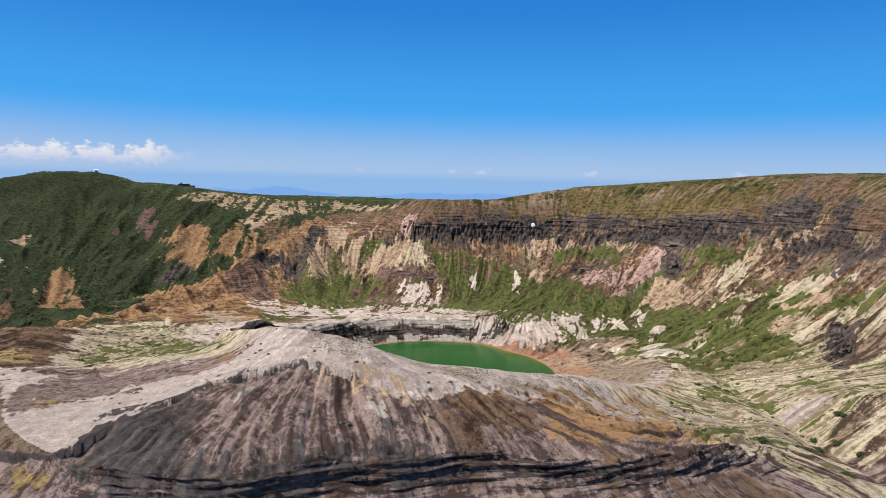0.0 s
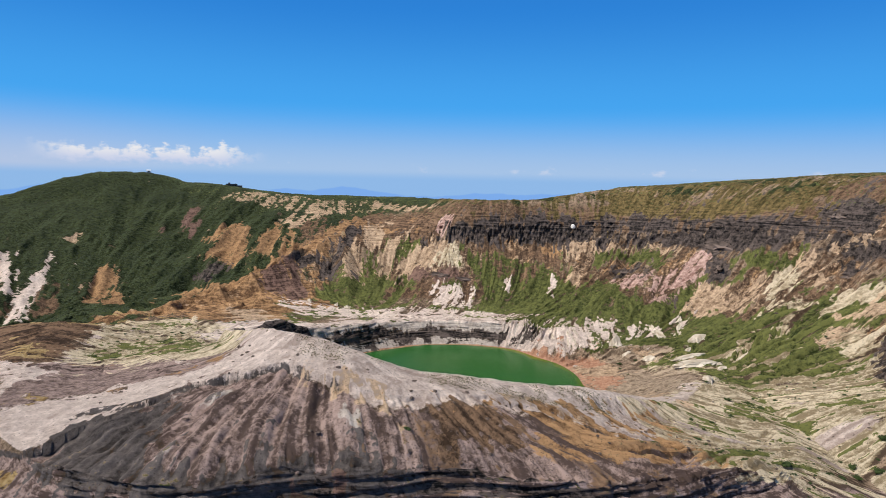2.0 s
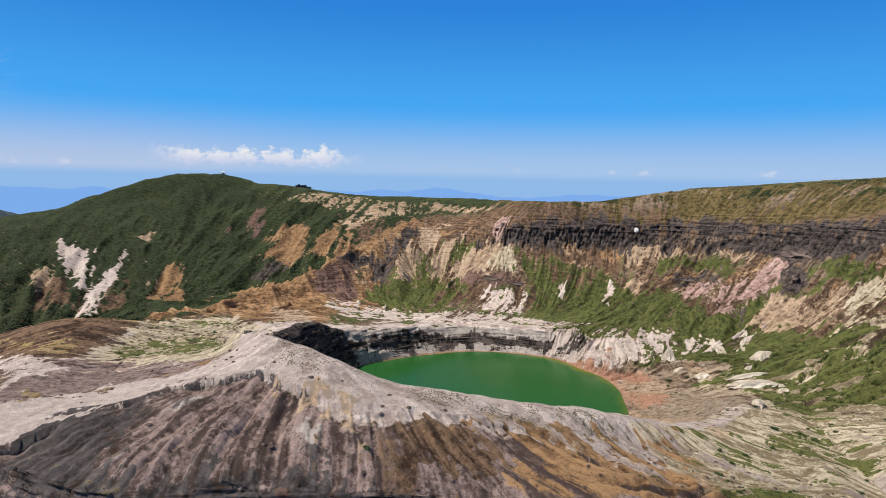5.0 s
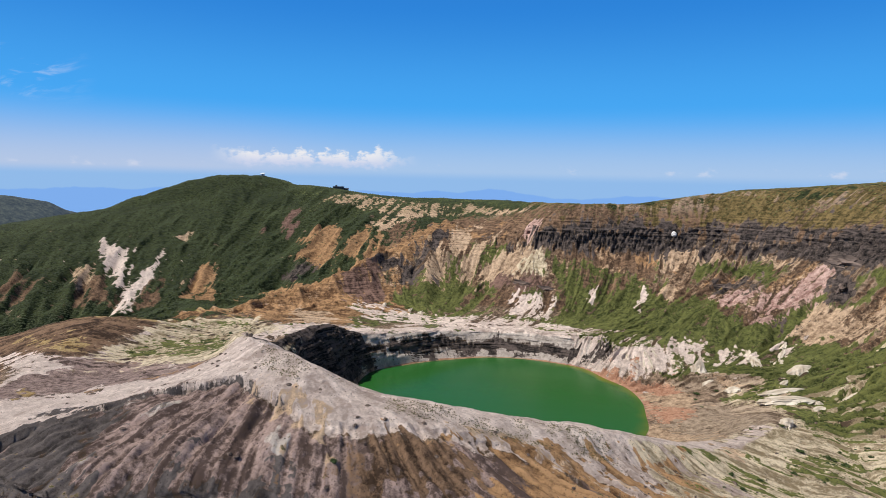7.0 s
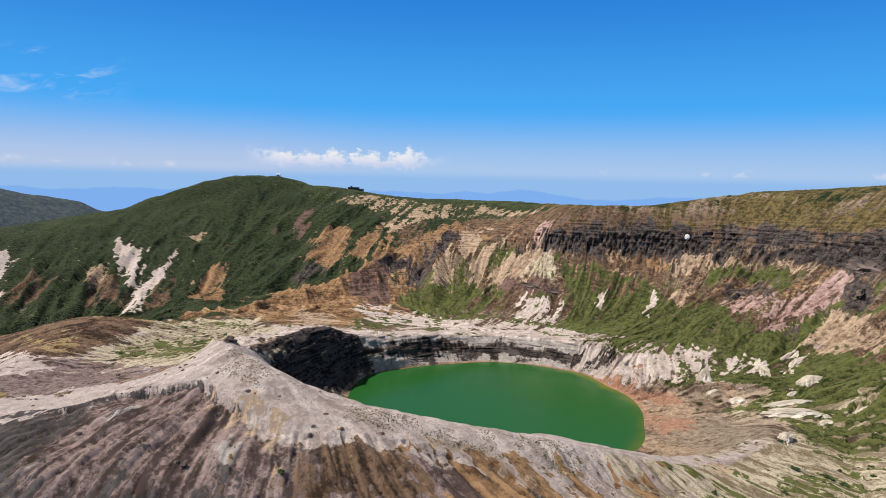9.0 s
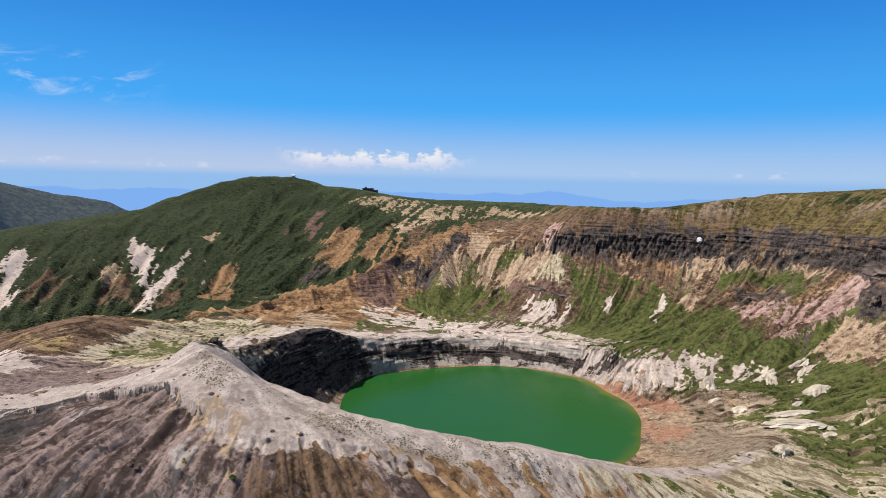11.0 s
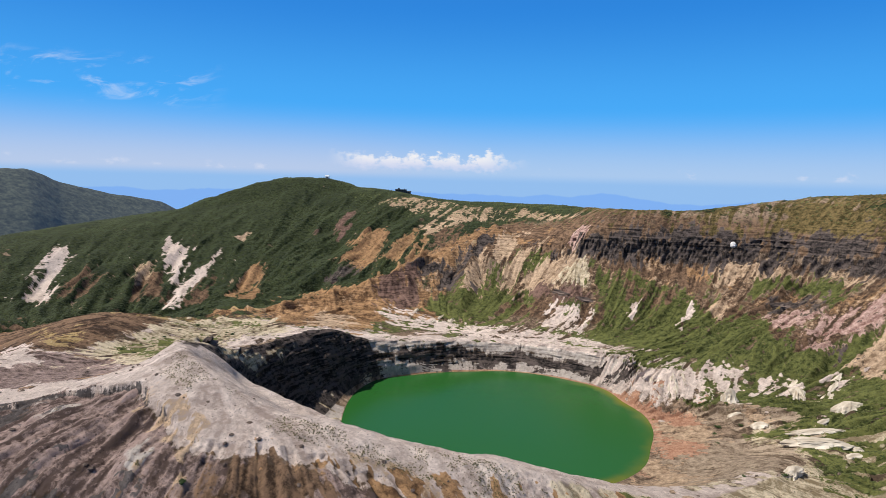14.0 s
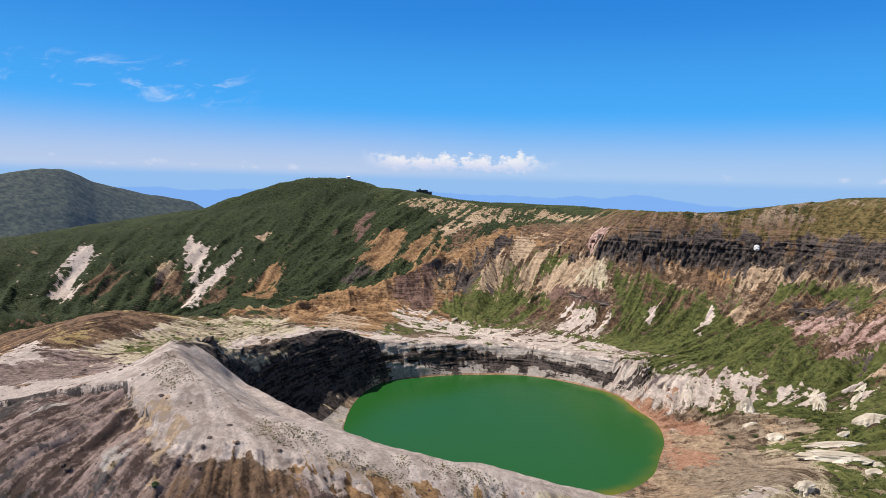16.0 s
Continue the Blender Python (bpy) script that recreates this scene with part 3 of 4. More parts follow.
AREAS += [
    ("pale", 0, [(114, 133), (141, 154), (179, 154), (185, 107), (147, 112), (116, 120)]),
    ("pale", -0.42, [(184, 176), (221, 182), (228, 162), (223, 124), (194, 117)]),
    ("pale", -0.42, [(227, 170), (281, 175), (277, 129), (228, 124)]),
    ("pale", -0.42, [(283, 167), (317, 179), (334, 179), (314, 148), (289, 133)]),
    ("gravel", 0.15, [(157, 37), (201, 30), (251, 23), (269, -25), (250, -93), (225, -90), (195, -160), (170, -78), (158, -12)]),
    ("red", 0.02, [(156, 42), (191, 37), (201, 0), (177, -22), (163, -14)]),
]
AREAS += [
    ("tan", 0.1, [(157, -25), (179, -36), (200, -109), (189, -181), (164, -62)]),
    ("tan", 0.2, [(148, 62), (179, 68), (206, 38), (192, 26), (156, 44)]),
    ("red", 0.1, [(109, 114), (150, 88), (181, 73), (186, 56), (153, 64), (126, 97)]),
    ("gravel", -0.1, [(202, 106), (248, 102), (275, 77), (252, 45), (210, 52), (188, 86)]),
    ("tan", -0.25, [(218, 93), (238, 102), (254, 53), (229, 46)]),
    ("cream", -0.05, [(231, -148), (252, -109), (263, -71), (273, -88), (288, -116), (228, -170)]),
]


n1, n2, n3 = fbm(X / 55, Y / 55, 4, 101), fbm(X / 16, Y / 16, 4, 111), fbm(X / 5, Y / 5, 3, 121)
streak, rills = 0.28 * GULLY, 0.2 * RUNNEL + 0.14 * RILL
ragged = (0.5 * streak + 1.0 * rills + 0.55 * n3 + 0.4 * n2) * (1 - 0.75 * inner)
most = np.maximum.reduce
ZONE = {}
A0 = A
A = A0 + 5.0 * fbm(X / 45, Y / 45, 4, 141)  # ragged borders between the sectors
plateau = sector(A, -12, 98, 8) * step(7.75, 8.1, RING)
west_top = sector(A, 98, 132, 6) * step(8.0, 8.6, RING)
bench = sector(A, 40, 200, 8) * most([band(RING, 2.86, 3.45, 0.06), band(RING, 2.95, 4.6, 0.3) * step(0.15, 0.4, streak + 0.4 * n2), sector(A, 150, 200, 8) * band(RING, 2.95, 4.4, 0.2)])
hump = sector(A, 166, 218, 6) * band(RING, 5.75, 7.3, 0.3)
bowl = sector(A, 216, 234, 6) * band(RING, 4.3, 5.9, 0.3)
knob = sector(A, 214, 221, 3) * band(RING, 6.2, 6.4, 0.1)
shingle = sector(A, -18, 28, 6) * band(RING, 1.9, 3.3, 0.3)
patchy = 0.5 * streak + 0.4 * n1 + 0.8 * rills + 0.3 * n3 + 0.2 * n2
green = far_wall * band(RING, 4.2, 6.6, 0.35) * step(-0.12, 0.12, patchy + 0.05 + 0.16 * (5.4 - RING))
green = most([green, sector(A, 5, 62, 8) * band(RING, 3.0, 5.2, 0.4) * step(-0.15, 0.15, patchy + 0.3 * n2 + 0.12)])
green = most([green, west_top * step(0.1, 0.35, n2 + 0.4 * n1), 0.7 * sector(A, 60, 128, 5) * band(RING, 3.4, 4.3, 0.3) * step(-0.1, 0.15, patchy)])
green = most([green, 0.9 * bench * step(0.2, 0.45, n2 + 0.3 * n1), fan * sector(A, 306, 372, 5) * step(0.12, 0.28, 0.6 * streak + 0.4 * n1 + 0.9 * rills)])
green = most([green, sector(A, 150, 215, 8) * band(RING, 4.0, 5.4, 0.4) * step(0.05, 0.35, n2 + 0.5 * n3)])
behind = step(6, -8, front) * sector(A, 100, 165, 4) * step(5.2, 5.8, RING)
spur = (1 - step(14, 36, SPUR_D[0][0] + 14 * n2 + 10 * streak)) * (1 - step(10, 22, -front + 4 * n2))
lower = sector(A, 126, 162, 5) * band(RING, 4.6, 6.0, 0.25) * step(-0.45, -0.1, -streak + 0.4 * n2) * (1 - behind)
ZONE["grass"] = green * (1 - 0.85 * most([spur, lower]))
ZONE["heath"] = plateau * step(-0.2, 0.25, 0.05 + 0.5 * n1 - rills + 0.4 * n2 + 0.2 * step(8.3, 8.8, RING))
ZONE["shrub"] = (1 - most([spur, lower])) * most([hill * (1 - step(11.5, 12, RING)) * step(-0.6, -0.3, n2 + 0.2), step(9.6, 10.5, RING) * (1 - plateau), behind * (1 - spur) * step(-0.75, -0.45, n2 + 0.3 * n1), 0.95 * west_top * step(-0.45, -0.15, n2 + 0.5 * n1), 0.8 * plateau * step(7.9, 8.7, RING) * step(0.0, 0.25, n2 + 0.5 * n3 - 0.05)])
ashy = step(-0.12, 0.16, RING - LIP + 0.35 * rills + 0.12 * streak + 0.10 * n3 - 0.25 * sector(A0, 268, 306, 6)) * near_slope
pale = sector(A, 225, 345, 8) * band(RING, 2.3, 6.0, 0.3) * (1 - ashy)
pale = most([pale, bench, foot * step(0.1, 0.35, 0.6 - np.abs(RUNNEL) + 0.5 * n2 + 0.2 * sector(A, 15, 58, 6))])
pale = most([pale, sector(A, 174, 216, 6) * band(RING, 3.2, 5.7, 0.3) * step(-0.3, 0.05, streak + 0.3 * n2), knob])
pale = most([pale * (1 - 0.8 * flutes), flutes * step(-0.15, 0.2, 0.7 - np.abs(RUNNEL) + 0.3 * n2)])
ZONE["pale"] = pale * (1 - bowl) * (1 - shingle) * (1 - hump * (1 - knob))
ZONE["rust"] = most([
    sector(A, 100, 128, 4) * band(RING, 7.6, 8.12, 0.12) * step(-0.5, -0.1, -rills + 0.5 * n1 + 0.1) * (1 - 0.9 * behind),
    spur,
    lower,
    0.7 * sector(A, 280, 306, 8) * band(RING, 3.9, 5.6, 0.3) * step(0.0, 0.35, rills + 0.6 * n1 + 0.5 * streak + 0.1),
    0.6 * far_wall * band(RING, 6.3, 7.0, 0.3) * step(0.12, 0.35, -streak),
    0.6 * hump * step(0.2, 0.4, rills + 0.4 * n1),
    0.6 * plateau * step(0.1, 0.3, -rills + 0.5 * n1 - 0.2 * n2),
])
ZONE["brown"] = most([0.8 * far_wall * band(RING, 5.3, 7.0, 0.3) * step(-0.02, 0.2, -patchy + 0.2 * n2 + 0.1), sector(A, 100, 124, 4) * band(RING, 6.85, 7.6, 0.12) * (1 - behind), 0.6 * spur * step(0.1, 0.25, -rills), hump * (1 - knob), 0.75 * strata, 0.7 * plateau * (1 - step(8.0, 8.8, RING)), 0.5 * spur * step(0.1, 0.3, n2), 0.4 * bowl * step(-0.3, 0.3, n1 + n2), 0.55 * below * sector(A0, 273, 306, 5) * step(-0.1, 0.25, n1 + 0.6 * n2 + streak + 0.15)])
# notch spur's lake side and west inner wall: rock colour deepened to paint shade
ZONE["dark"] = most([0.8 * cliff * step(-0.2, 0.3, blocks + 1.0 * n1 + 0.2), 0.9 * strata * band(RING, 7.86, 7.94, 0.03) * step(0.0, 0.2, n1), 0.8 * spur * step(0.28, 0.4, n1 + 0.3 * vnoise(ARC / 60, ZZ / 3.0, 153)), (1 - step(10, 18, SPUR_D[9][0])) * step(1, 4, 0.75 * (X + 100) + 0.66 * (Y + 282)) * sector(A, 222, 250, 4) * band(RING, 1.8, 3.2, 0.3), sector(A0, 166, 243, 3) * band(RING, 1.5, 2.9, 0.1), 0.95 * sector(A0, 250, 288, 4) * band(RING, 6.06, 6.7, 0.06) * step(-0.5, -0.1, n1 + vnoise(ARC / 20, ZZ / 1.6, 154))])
ZONE["ash"] = most([ashy * (1 - step(7.0, 8.0, RING)), bowl, sector(A0, 228, 318, 10) * step(6.8, 7.2, RING) * 0.8])
ZONE["red"] = most([band(RING, 1.0, 1.2, 0.08) * sector(A, 5, 150, 20), 0.5 * band(RING, 1.05, 1.9, 0.3) * sector(A, -28, 24, 8) * step(-0.1, 0.35, n1 + n2 * 0.5)])
ZONE["silt"] = most([0.6 * band(RING, 1.1, 1.6, 0.2) * sector(A, 20, 45, 8), band(RING, 1.12, 2.9, 0.1) * sector(A, 40, 163, 4), band(RING, 1.08, 2.0, 0.1) * sector(A, 207, 240, 5), 0.6 * below * step(0.9, 1.3, 0.7 * GULLY + 0.6 * RUNNEL) * step(-0.3, 0.1, n1)])
A = A0
ZONE["cream"] = fan * sector(A0, 303, 372, 6) * step(-0.65, -0.25, streak + 0.3 * n1 + 0.5 * rills)
skirt = sector(A0, 310, 352, 6) * band(RING, 6.0, 8.2, 0.4)
ZONE["cream"] = most([ZONE["cream"], skirt * step(-0.3, 0.05, streak + 0.4 * n1 + 0.3 * rills)])
ZONE["grass"] = most([ZONE["grass"], skirt * step(0.1, 0.3, rills + 0.6 * n1)])
for key in ("maroon", "pink", "yellow", "gravel"):
    ZONE[key] = np.zeros_like(ZONE["pale"])
# dark seam at the lip: soil edge plus scarp shadow put into the colour
ZONE["slate_and_shade"] = 0.9 * near_slope * sector(A0, 240, 268, 3) * band(RING - LIP, 0.0, 0.05, 0.025)
ZONE["yellow"] = most([0.5 * spur * step(0.15, 0.35, streak), 0.75 * sector(A0, 166, 205, 6) * band(RING, 5.4, 6.1, 0.3) * step(0.15, 0.3, rills + streak)])
ZONE["tan"] = most([0.7 * spur * step(0.1, 0.3, streak), 0.6 * lower * step(0.2, 0.4, streak), 0.5 * far_wall * band(RING, 5.8, 6.9, 0.3) * step(0.1, 0.3, -patchy), 0.6 * west_top * step(0.35, 0.5, rills + 0.6 * n2), 0.6 * near_slope * sector(A, 262, 303, 6) * band(RING - LIP, -0.3, 0.25, 0.2) * step(0.0, 0.3, n2 + rills), 0.7 * sector(A, -28, 26, 8) * band(RING, 1.05, 2.4, 0.3) * step(-0.1, 0.25, n2 - 0.3 * n1)])


def outline_distance(px, py, line):
    """Metres from a closed outline, below nought inside it."""
    best, inside = np.full(px.shape, 1e9), np.zeros(px.shape, bool)
    for (ax, ay), (bx, by) in zip(line, line[1:] + line[:1]):
        dx, dy = bx - ax, by - ay
        t = np.clip(((px - ax) * dx + (py - ay) * dy) / (dx * dx + dy * dy + 1e-6), 0, 1)
        best = np.minimum(best, np.hypot(px - ax - t * dx, py - ay - t * dy))
        if dy:
            inside ^= ((ay > py) != (by > py)) & (px < ax + (py - ay) * dx / dy)
    return np.where(inside, -best, best)


for key, full, line in AREAS:
    xs, ys = [p[0] for p in line], [p[1] for p in line]
    soft = min(max(0.16 * math.sqrt((max(xs) - min(xs)) * (max(ys) - min(ys))), 2.0), 8.0)
    box = (X > min(xs) - 2 * soft) & (X < max(xs) + 2 * soft) & (Y > min(ys) - 2 * soft) & (Y < max(ys) + 2 * soft)
    d = outline_distance(X[box], Y[box], line)
    m = 0.95 * step(-0.22, 0.22, np.clip(-d / soft, -1.6, 1.2) * 0.36 + 0.06 + full + ragged[box])
    for other in ZONE:
        ZONE[other][box] = np.maximum(ZONE[other][box], m) if other == key else ZONE[other][box] * (1 - 0.94 * m)

# where the ground is furrowed down the slope, and where it lies in level beds
RUN = np.clip(most([0.42 * far_wall * band(RING, 4.2, 7.0, 0.3), 0.9 * below, fan, skirt, 0.8 * hump, 0.8 * sector(A, 150, 225, 6) * band(RING, 3.0, 5.7, 0.3), 0.5 * near_slope * band(RING, 2.4, 4.6, 0.3), 0.4 * plateau, 0.5 * foot]), 0, 1)
BEDS = np.clip(most([0.42 * strata, cliff * 0.15, 0.9 * ledge, inner * 0.8, 0.45 * spur, 0.5 * lower, 0.4 * sector(A, 98, 126, 4) * band(RING, 6.9, 8.2, 0.15)]), 0, 1)
FURROW = 0.5 + 0.115 * (0.75 * RILL + 0.6 * RUNNEL + 0.25 * GULLY)

# ---- materials ----
def material(name):
    m = bpy.data.materials.new(name)
    m.use_nodes = True
    t = m.node_tree
    return m, t, t.nodes["Principled BSDF"]


def node(t, kind, **values):
    n = t.nodes.new(kind)
    for key, value in values.items():
        n.inputs[key].default_value = value
    return n


def mix(t, fac, a, b):
    n = t.nodes.new("ShaderNodeMix")
    n.data_type = "RGBA"
    n.clamp_factor = True
    for sock, value in ((n.inputs[0], fac), (n.inputs[6], a), (n.inputs[7], b)):
        if isinstance(value, bpy.types.NodeSocket):
            t.links.new(value, sock)
        else:
            sock.default_value = value if isinstance(value, (int, float)) else (*value, 1)
    return n.outputs[2]


def math_node(t, op, a, b=0.0, clamp=False):
    n = t.nodes.new("ShaderNodeMath")
    n.operation, n.use_clamp = op, clamp
    for sock, value in ((n.inputs[0], a), (n.inputs[1], b)):
        if isinstance(value, bpy.types.NodeSocket):
            t.links.new(value, sock)
        else:
            sock.default_value = value
    return n.outputs[0]


def noise_tex(t, scale, detail=6.0, rough=0.6, dist=0.0, vector=None):
    n = node(t, "ShaderNodeTexNoise", Scale=scale, Detail=detail, Roughness=rough, Distortion=dist)
    t.links.new(vector if vector else place_of(t), n.inputs["Vector"])
    return n.outputs["Fac"]


def place_of(t):
    for n in t.nodes:
        if n.bl_idname == "ShaderNodeTexCoord":
            return n.outputs["Object"]
    return t.nodes.new("ShaderNodeTexCoord").outputs["Object"]


def zone(t, name, edge, width):
    """A zone's share with an edge broken up by the noise edge."""
    a = t.nodes.new("ShaderNodeAttribute")
    a.attribute_name = name
    v = math_node(t, "ADD", a.outputs["Fac"], math_node(t, "MULTIPLY", math_node(t, "SUBTRACT", edge, 0.5), 2.3))
    n = node(t, "ShaderNodeMapRange", **{"From Min": 0.5 - width, "From Max": 0.5 + width})
    t.links.new(v, n.inputs["Value"])
    return n.outputs[0]


def ground_material():
    m, t, bsdf = material("volcanic_ground")
    fine, mid = noise_tex(t, 0.55, 9, 0.82), noise_tex(t, 0.16, 9, 0.74)
    grit = noise_tex(t, 2.4, 3, 0.7)
    stones = node(t, "ShaderNodeTexVoronoi", Scale=0.55)
    t.links.new(place_of(t), stones.inputs["Vector"])

    def tone(a, b, by=mid, gain=4.0):
        f = math_node(t, "ADD", math_node(t, "MULTIPLY", math_node(t, "SUBTRACT", by, 0.5), gain), 0.5, True)
        return mix(t, f, a, b)

    # furrows that run down the fall line, and level beds
    where = t.nodes.new("ShaderNodeSeparateXYZ")
    t.links.new(place_of(t), where.inputs[0])
    x, y, z = where.outputs

    def vector(a, b, c):
        v = t.nodes.new("ShaderNodeCombineXYZ")
        for sock, value in zip(v.inputs, (a, b, c)):
            t.links.new(value, sock)
        return v.outputs[0]

    cut = t.nodes.new("ShaderNodeAttribute")
    cut.attribute_name = "furrow"
    furrow = cut.outputs["Fac"]
    flat = [math_node(t, "MULTIPLY", w, k) for w, k in ((x, 0.035), (y, 0.035), (z, 0.5))]
    bed = noise_tex(t, 1.0, 6, 0.62, 0.25, vector(*flat))
    both = math_node(t, "ADD", math_node(t, "MULTIPLY", mid, 0.58), math_node(t, "MULTIPLY", fine, 0.32))
    both = math_node(t, "ADD", both, math_node(t, "MULTIPLY", grit, 0.10))
    for name, other, much in (("run", furrow, 0.75), ("beds", bed, 0.9)):
        a = t.nodes.new("ShaderNodeAttribute")
        a.attribute_name = name
        w = math_node(t, "MULTIPLY", a.outputs["Fac"], much)
        both = math_node(t, "ADD", both, math_node(t, "MULTIPLY", w, math_node(t, "SUBTRACT", other, 0.5)))
    col = tone((0.085, 0.058, 0.040), (0.38, 0.275, 0.195), both, 9)
    covers = [
        ("ash", (0.103, 0.071, 0.062), (0.465, 0.342, 0.305), both, 7),
        ("slate_and_shade", (0.043, 0.037, 0.036), (0.181, 0.155, 0.148), both, 4),
        ("silt", (0.29, 0.25, 0.225), (0.64, 0.565, 0.51), both, 5),
        ("brown", (0.052, 0.032, 0.021), (0.27, 0.17, 0.108), both, 7),
        ("pale", (0.405, 0.318, 0.278), (0.84, 0.715, 0.645), both, 5),
        ("gravel", (0.17, 0.122, 0.085), (0.5, 0.39, 0.29), both, 7),
        ("cream", (0.27, 0.21, 0.13), (0.74, 0.63, 0.465), both, 7),
        ("rust", (0.118, 0.064, 0.034), (0.5, 0.3, 0.155), both, 6),
        ("tan", (0.2, 0.13, 0.082), (0.66, 0.485, 0.335), both, 6),
        ("maroon", (0.058, 0.034, 0.027), (0.249, 0.155, 0.125), both, 8),
        ("pink", (0.23, 0.125, 0.105), (0.64, 0.45, 0.39), both, 7),
        ("yellow", (0.187, 0.108, 0.036), (0.482, 0.353, 0.172), both, 7),
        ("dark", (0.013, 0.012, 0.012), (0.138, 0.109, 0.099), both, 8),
        ("red", (0.26, 0.115, 0.07), (0.62, 0.37, 0.25), both, 5),
        ("heath", (0.047, 0.039, 0.014), (0.232, 0.168, 0.073), both, 7),
        ("grass", (0.03, 0.04, 0.012), (0.168, 0.178, 0.057), both, 7),
        ("shrub", (0.010, 0.016, 0.008), (0.057, 0.072, 0.026), both, 8),
    ]
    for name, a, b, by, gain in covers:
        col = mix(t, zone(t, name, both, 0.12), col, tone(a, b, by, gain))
    # loose dark stones
    near = node(t, "ShaderNodeMapRange", **{"From Min": 0.28, "From Max": 0.2})
    t.links.new(stones.outputs["Distance"], near.inputs["Value"])
    some = node(t, "ShaderNodeMapRange", **{"From Min": 0.47, "From Max": 0.58, "To Max": 0.7})
    t.links.new(mid, some.inputs["Value"])
    col = mix(t, math_node(t, "MULTIPLY", near.outputs[0], some.outputs[0]), col, (0.05, 0.04, 0.035))
    t.links.new(col, bsdf.inputs["Base Color"])
    bsdf.inputs["Roughness"].default_value = 0.95
    bsdf.inputs["Specular IOR Level"].default_value = 0.12
    bump = node(t, "ShaderNodeBump", Strength=1.0, Distance=2.6)
    t.links.new(math_node(t, "ADD", math_node(t, "MULTIPLY", both, 0.9), math_node(t, "MULTIPLY", math_node(t, "ADD", fine, grit), 0.3)), bump.inputs["Height"])
    t.links.new(bump.outputs[0], bsdf.inputs["Normal"])
    return m


def water_material():
    m, t, bsdf = material("crater_water")
    a = t.nodes.new("ShaderNodeAttribute")
    a.attribute_name = "shallow"
    col = mix(t, a.outputs["Fac"], (0.018, 0.095, 0.018), (0.17, 0.15, 0.010))
    t.links.new(col, bsdf.inputs["Base Color"])
    bsdf.inputs["Roughness"].default_value = 0.25
    bsdf.inputs["IOR"].default_value = 1.33
    bsdf.inputs["Specular IOR Level"].default_value = 0.3
    bump = node(t, "ShaderNodeBump", Strength=0.15, Distance=0.2)
    t.links.new(noise_tex(t, 0.6, 4, 0.6), bump.inputs["Height"])
    t.links.new(bump.outputs[0], bsdf.inputs["Normal"])
    return m


# ---- the ground: one sheet ----
def grid_mesh(name, x, y, z, closed=True):
    rows, cols = x.shape
    mesh = bpy.data.meshes.new(name)
    verts = np.stack([x, y, z], -1).reshape(-1, 3).astype(np.float32)
    i, j = np.meshgrid(np.arange(rows - 1), np.arange(cols if closed else cols - 1), indexing="ij")
    k = (j + 1) % cols
    quads = np.stack([i * cols + j, (i + 1) * cols + j, (i + 1) * cols + k, i * cols + k], -1).reshape(-1, 4).astype(np.int32)
    mesh.vertices.add(len(verts))
    mesh.vertices.foreach_set("co", verts.ravel())
    mesh.loops.add(quads.size)
    mesh.loops.foreach_set("vertex_index", quads.ravel())
    mesh.polygons.add(len(quads))
    mesh.polygons.foreach_set("loop_start", np.arange(0, quads.size, 4, dtype=np.int32))
    mesh.polygons.foreach_set("loop_total", np.full(len(quads), 4, np.int32))
    mesh.polygons.foreach_set("use_smooth", np.ones(len(quads), bool))
    mesh.update(calc_edges=True)
    return mesh


def share(mesh, name, values):
    a = mesh.attributes.new(name, "FLOAT", "POINT")
    a.data.foreach_set("value", np.ascontiguousarray(values, np.float32).ravel())


ground_mesh = grid_mesh("ground", X, Y, ZZ)
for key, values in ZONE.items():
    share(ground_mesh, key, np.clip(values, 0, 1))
share(ground_mesh, "run", RUN)
share(ground_mesh, "beds", BEDS)
share(ground_mesh, "furrow", np.clip(FURROW, 0, 1))
ground_mesh.materials.append(ground_material())
ground = tagged(new("ground", ground_mesh), "bare volcanic crater slopes of ash, scree and low shrubs", "ground", kind="structure")

# the lake
W_R = np.linspace(0, 1, 60)[:, None] ** 0.6 * (ring_values(RING_R[:1], np.arange(0, 360, 2.0))[0] + 6)[None]
W_A = np.ones((60, 1)) * np.radians(np.arange(0, 360, 2.0))[None]
water_mesh = grid_mesh("water", W_R * np.cos(W_A), W_R * np.sin(W_A), W_R * 0)
W_X, W_Y = W_R * np.cos(W_A), W_R * np.sin(W_A)
share(water_mesh, "shallow", step(0.88, 1.0, W_R / W_R[-1:] + 0.06 * fbm(W_X / 22, W_Y / 22, 3, 301)) * sector(np.degrees(W_A), -30, 60, 20) * np.clip(0.75 + 0.9 * fbm(W_X / 40, W_Y / 40, 2, 302), 0.15, 1))
water_mesh.materials.append(water_material())
tagged(new("water", water_mesh), "still green crater lake with a yellowish shallow edge", "lake", kind="structure")


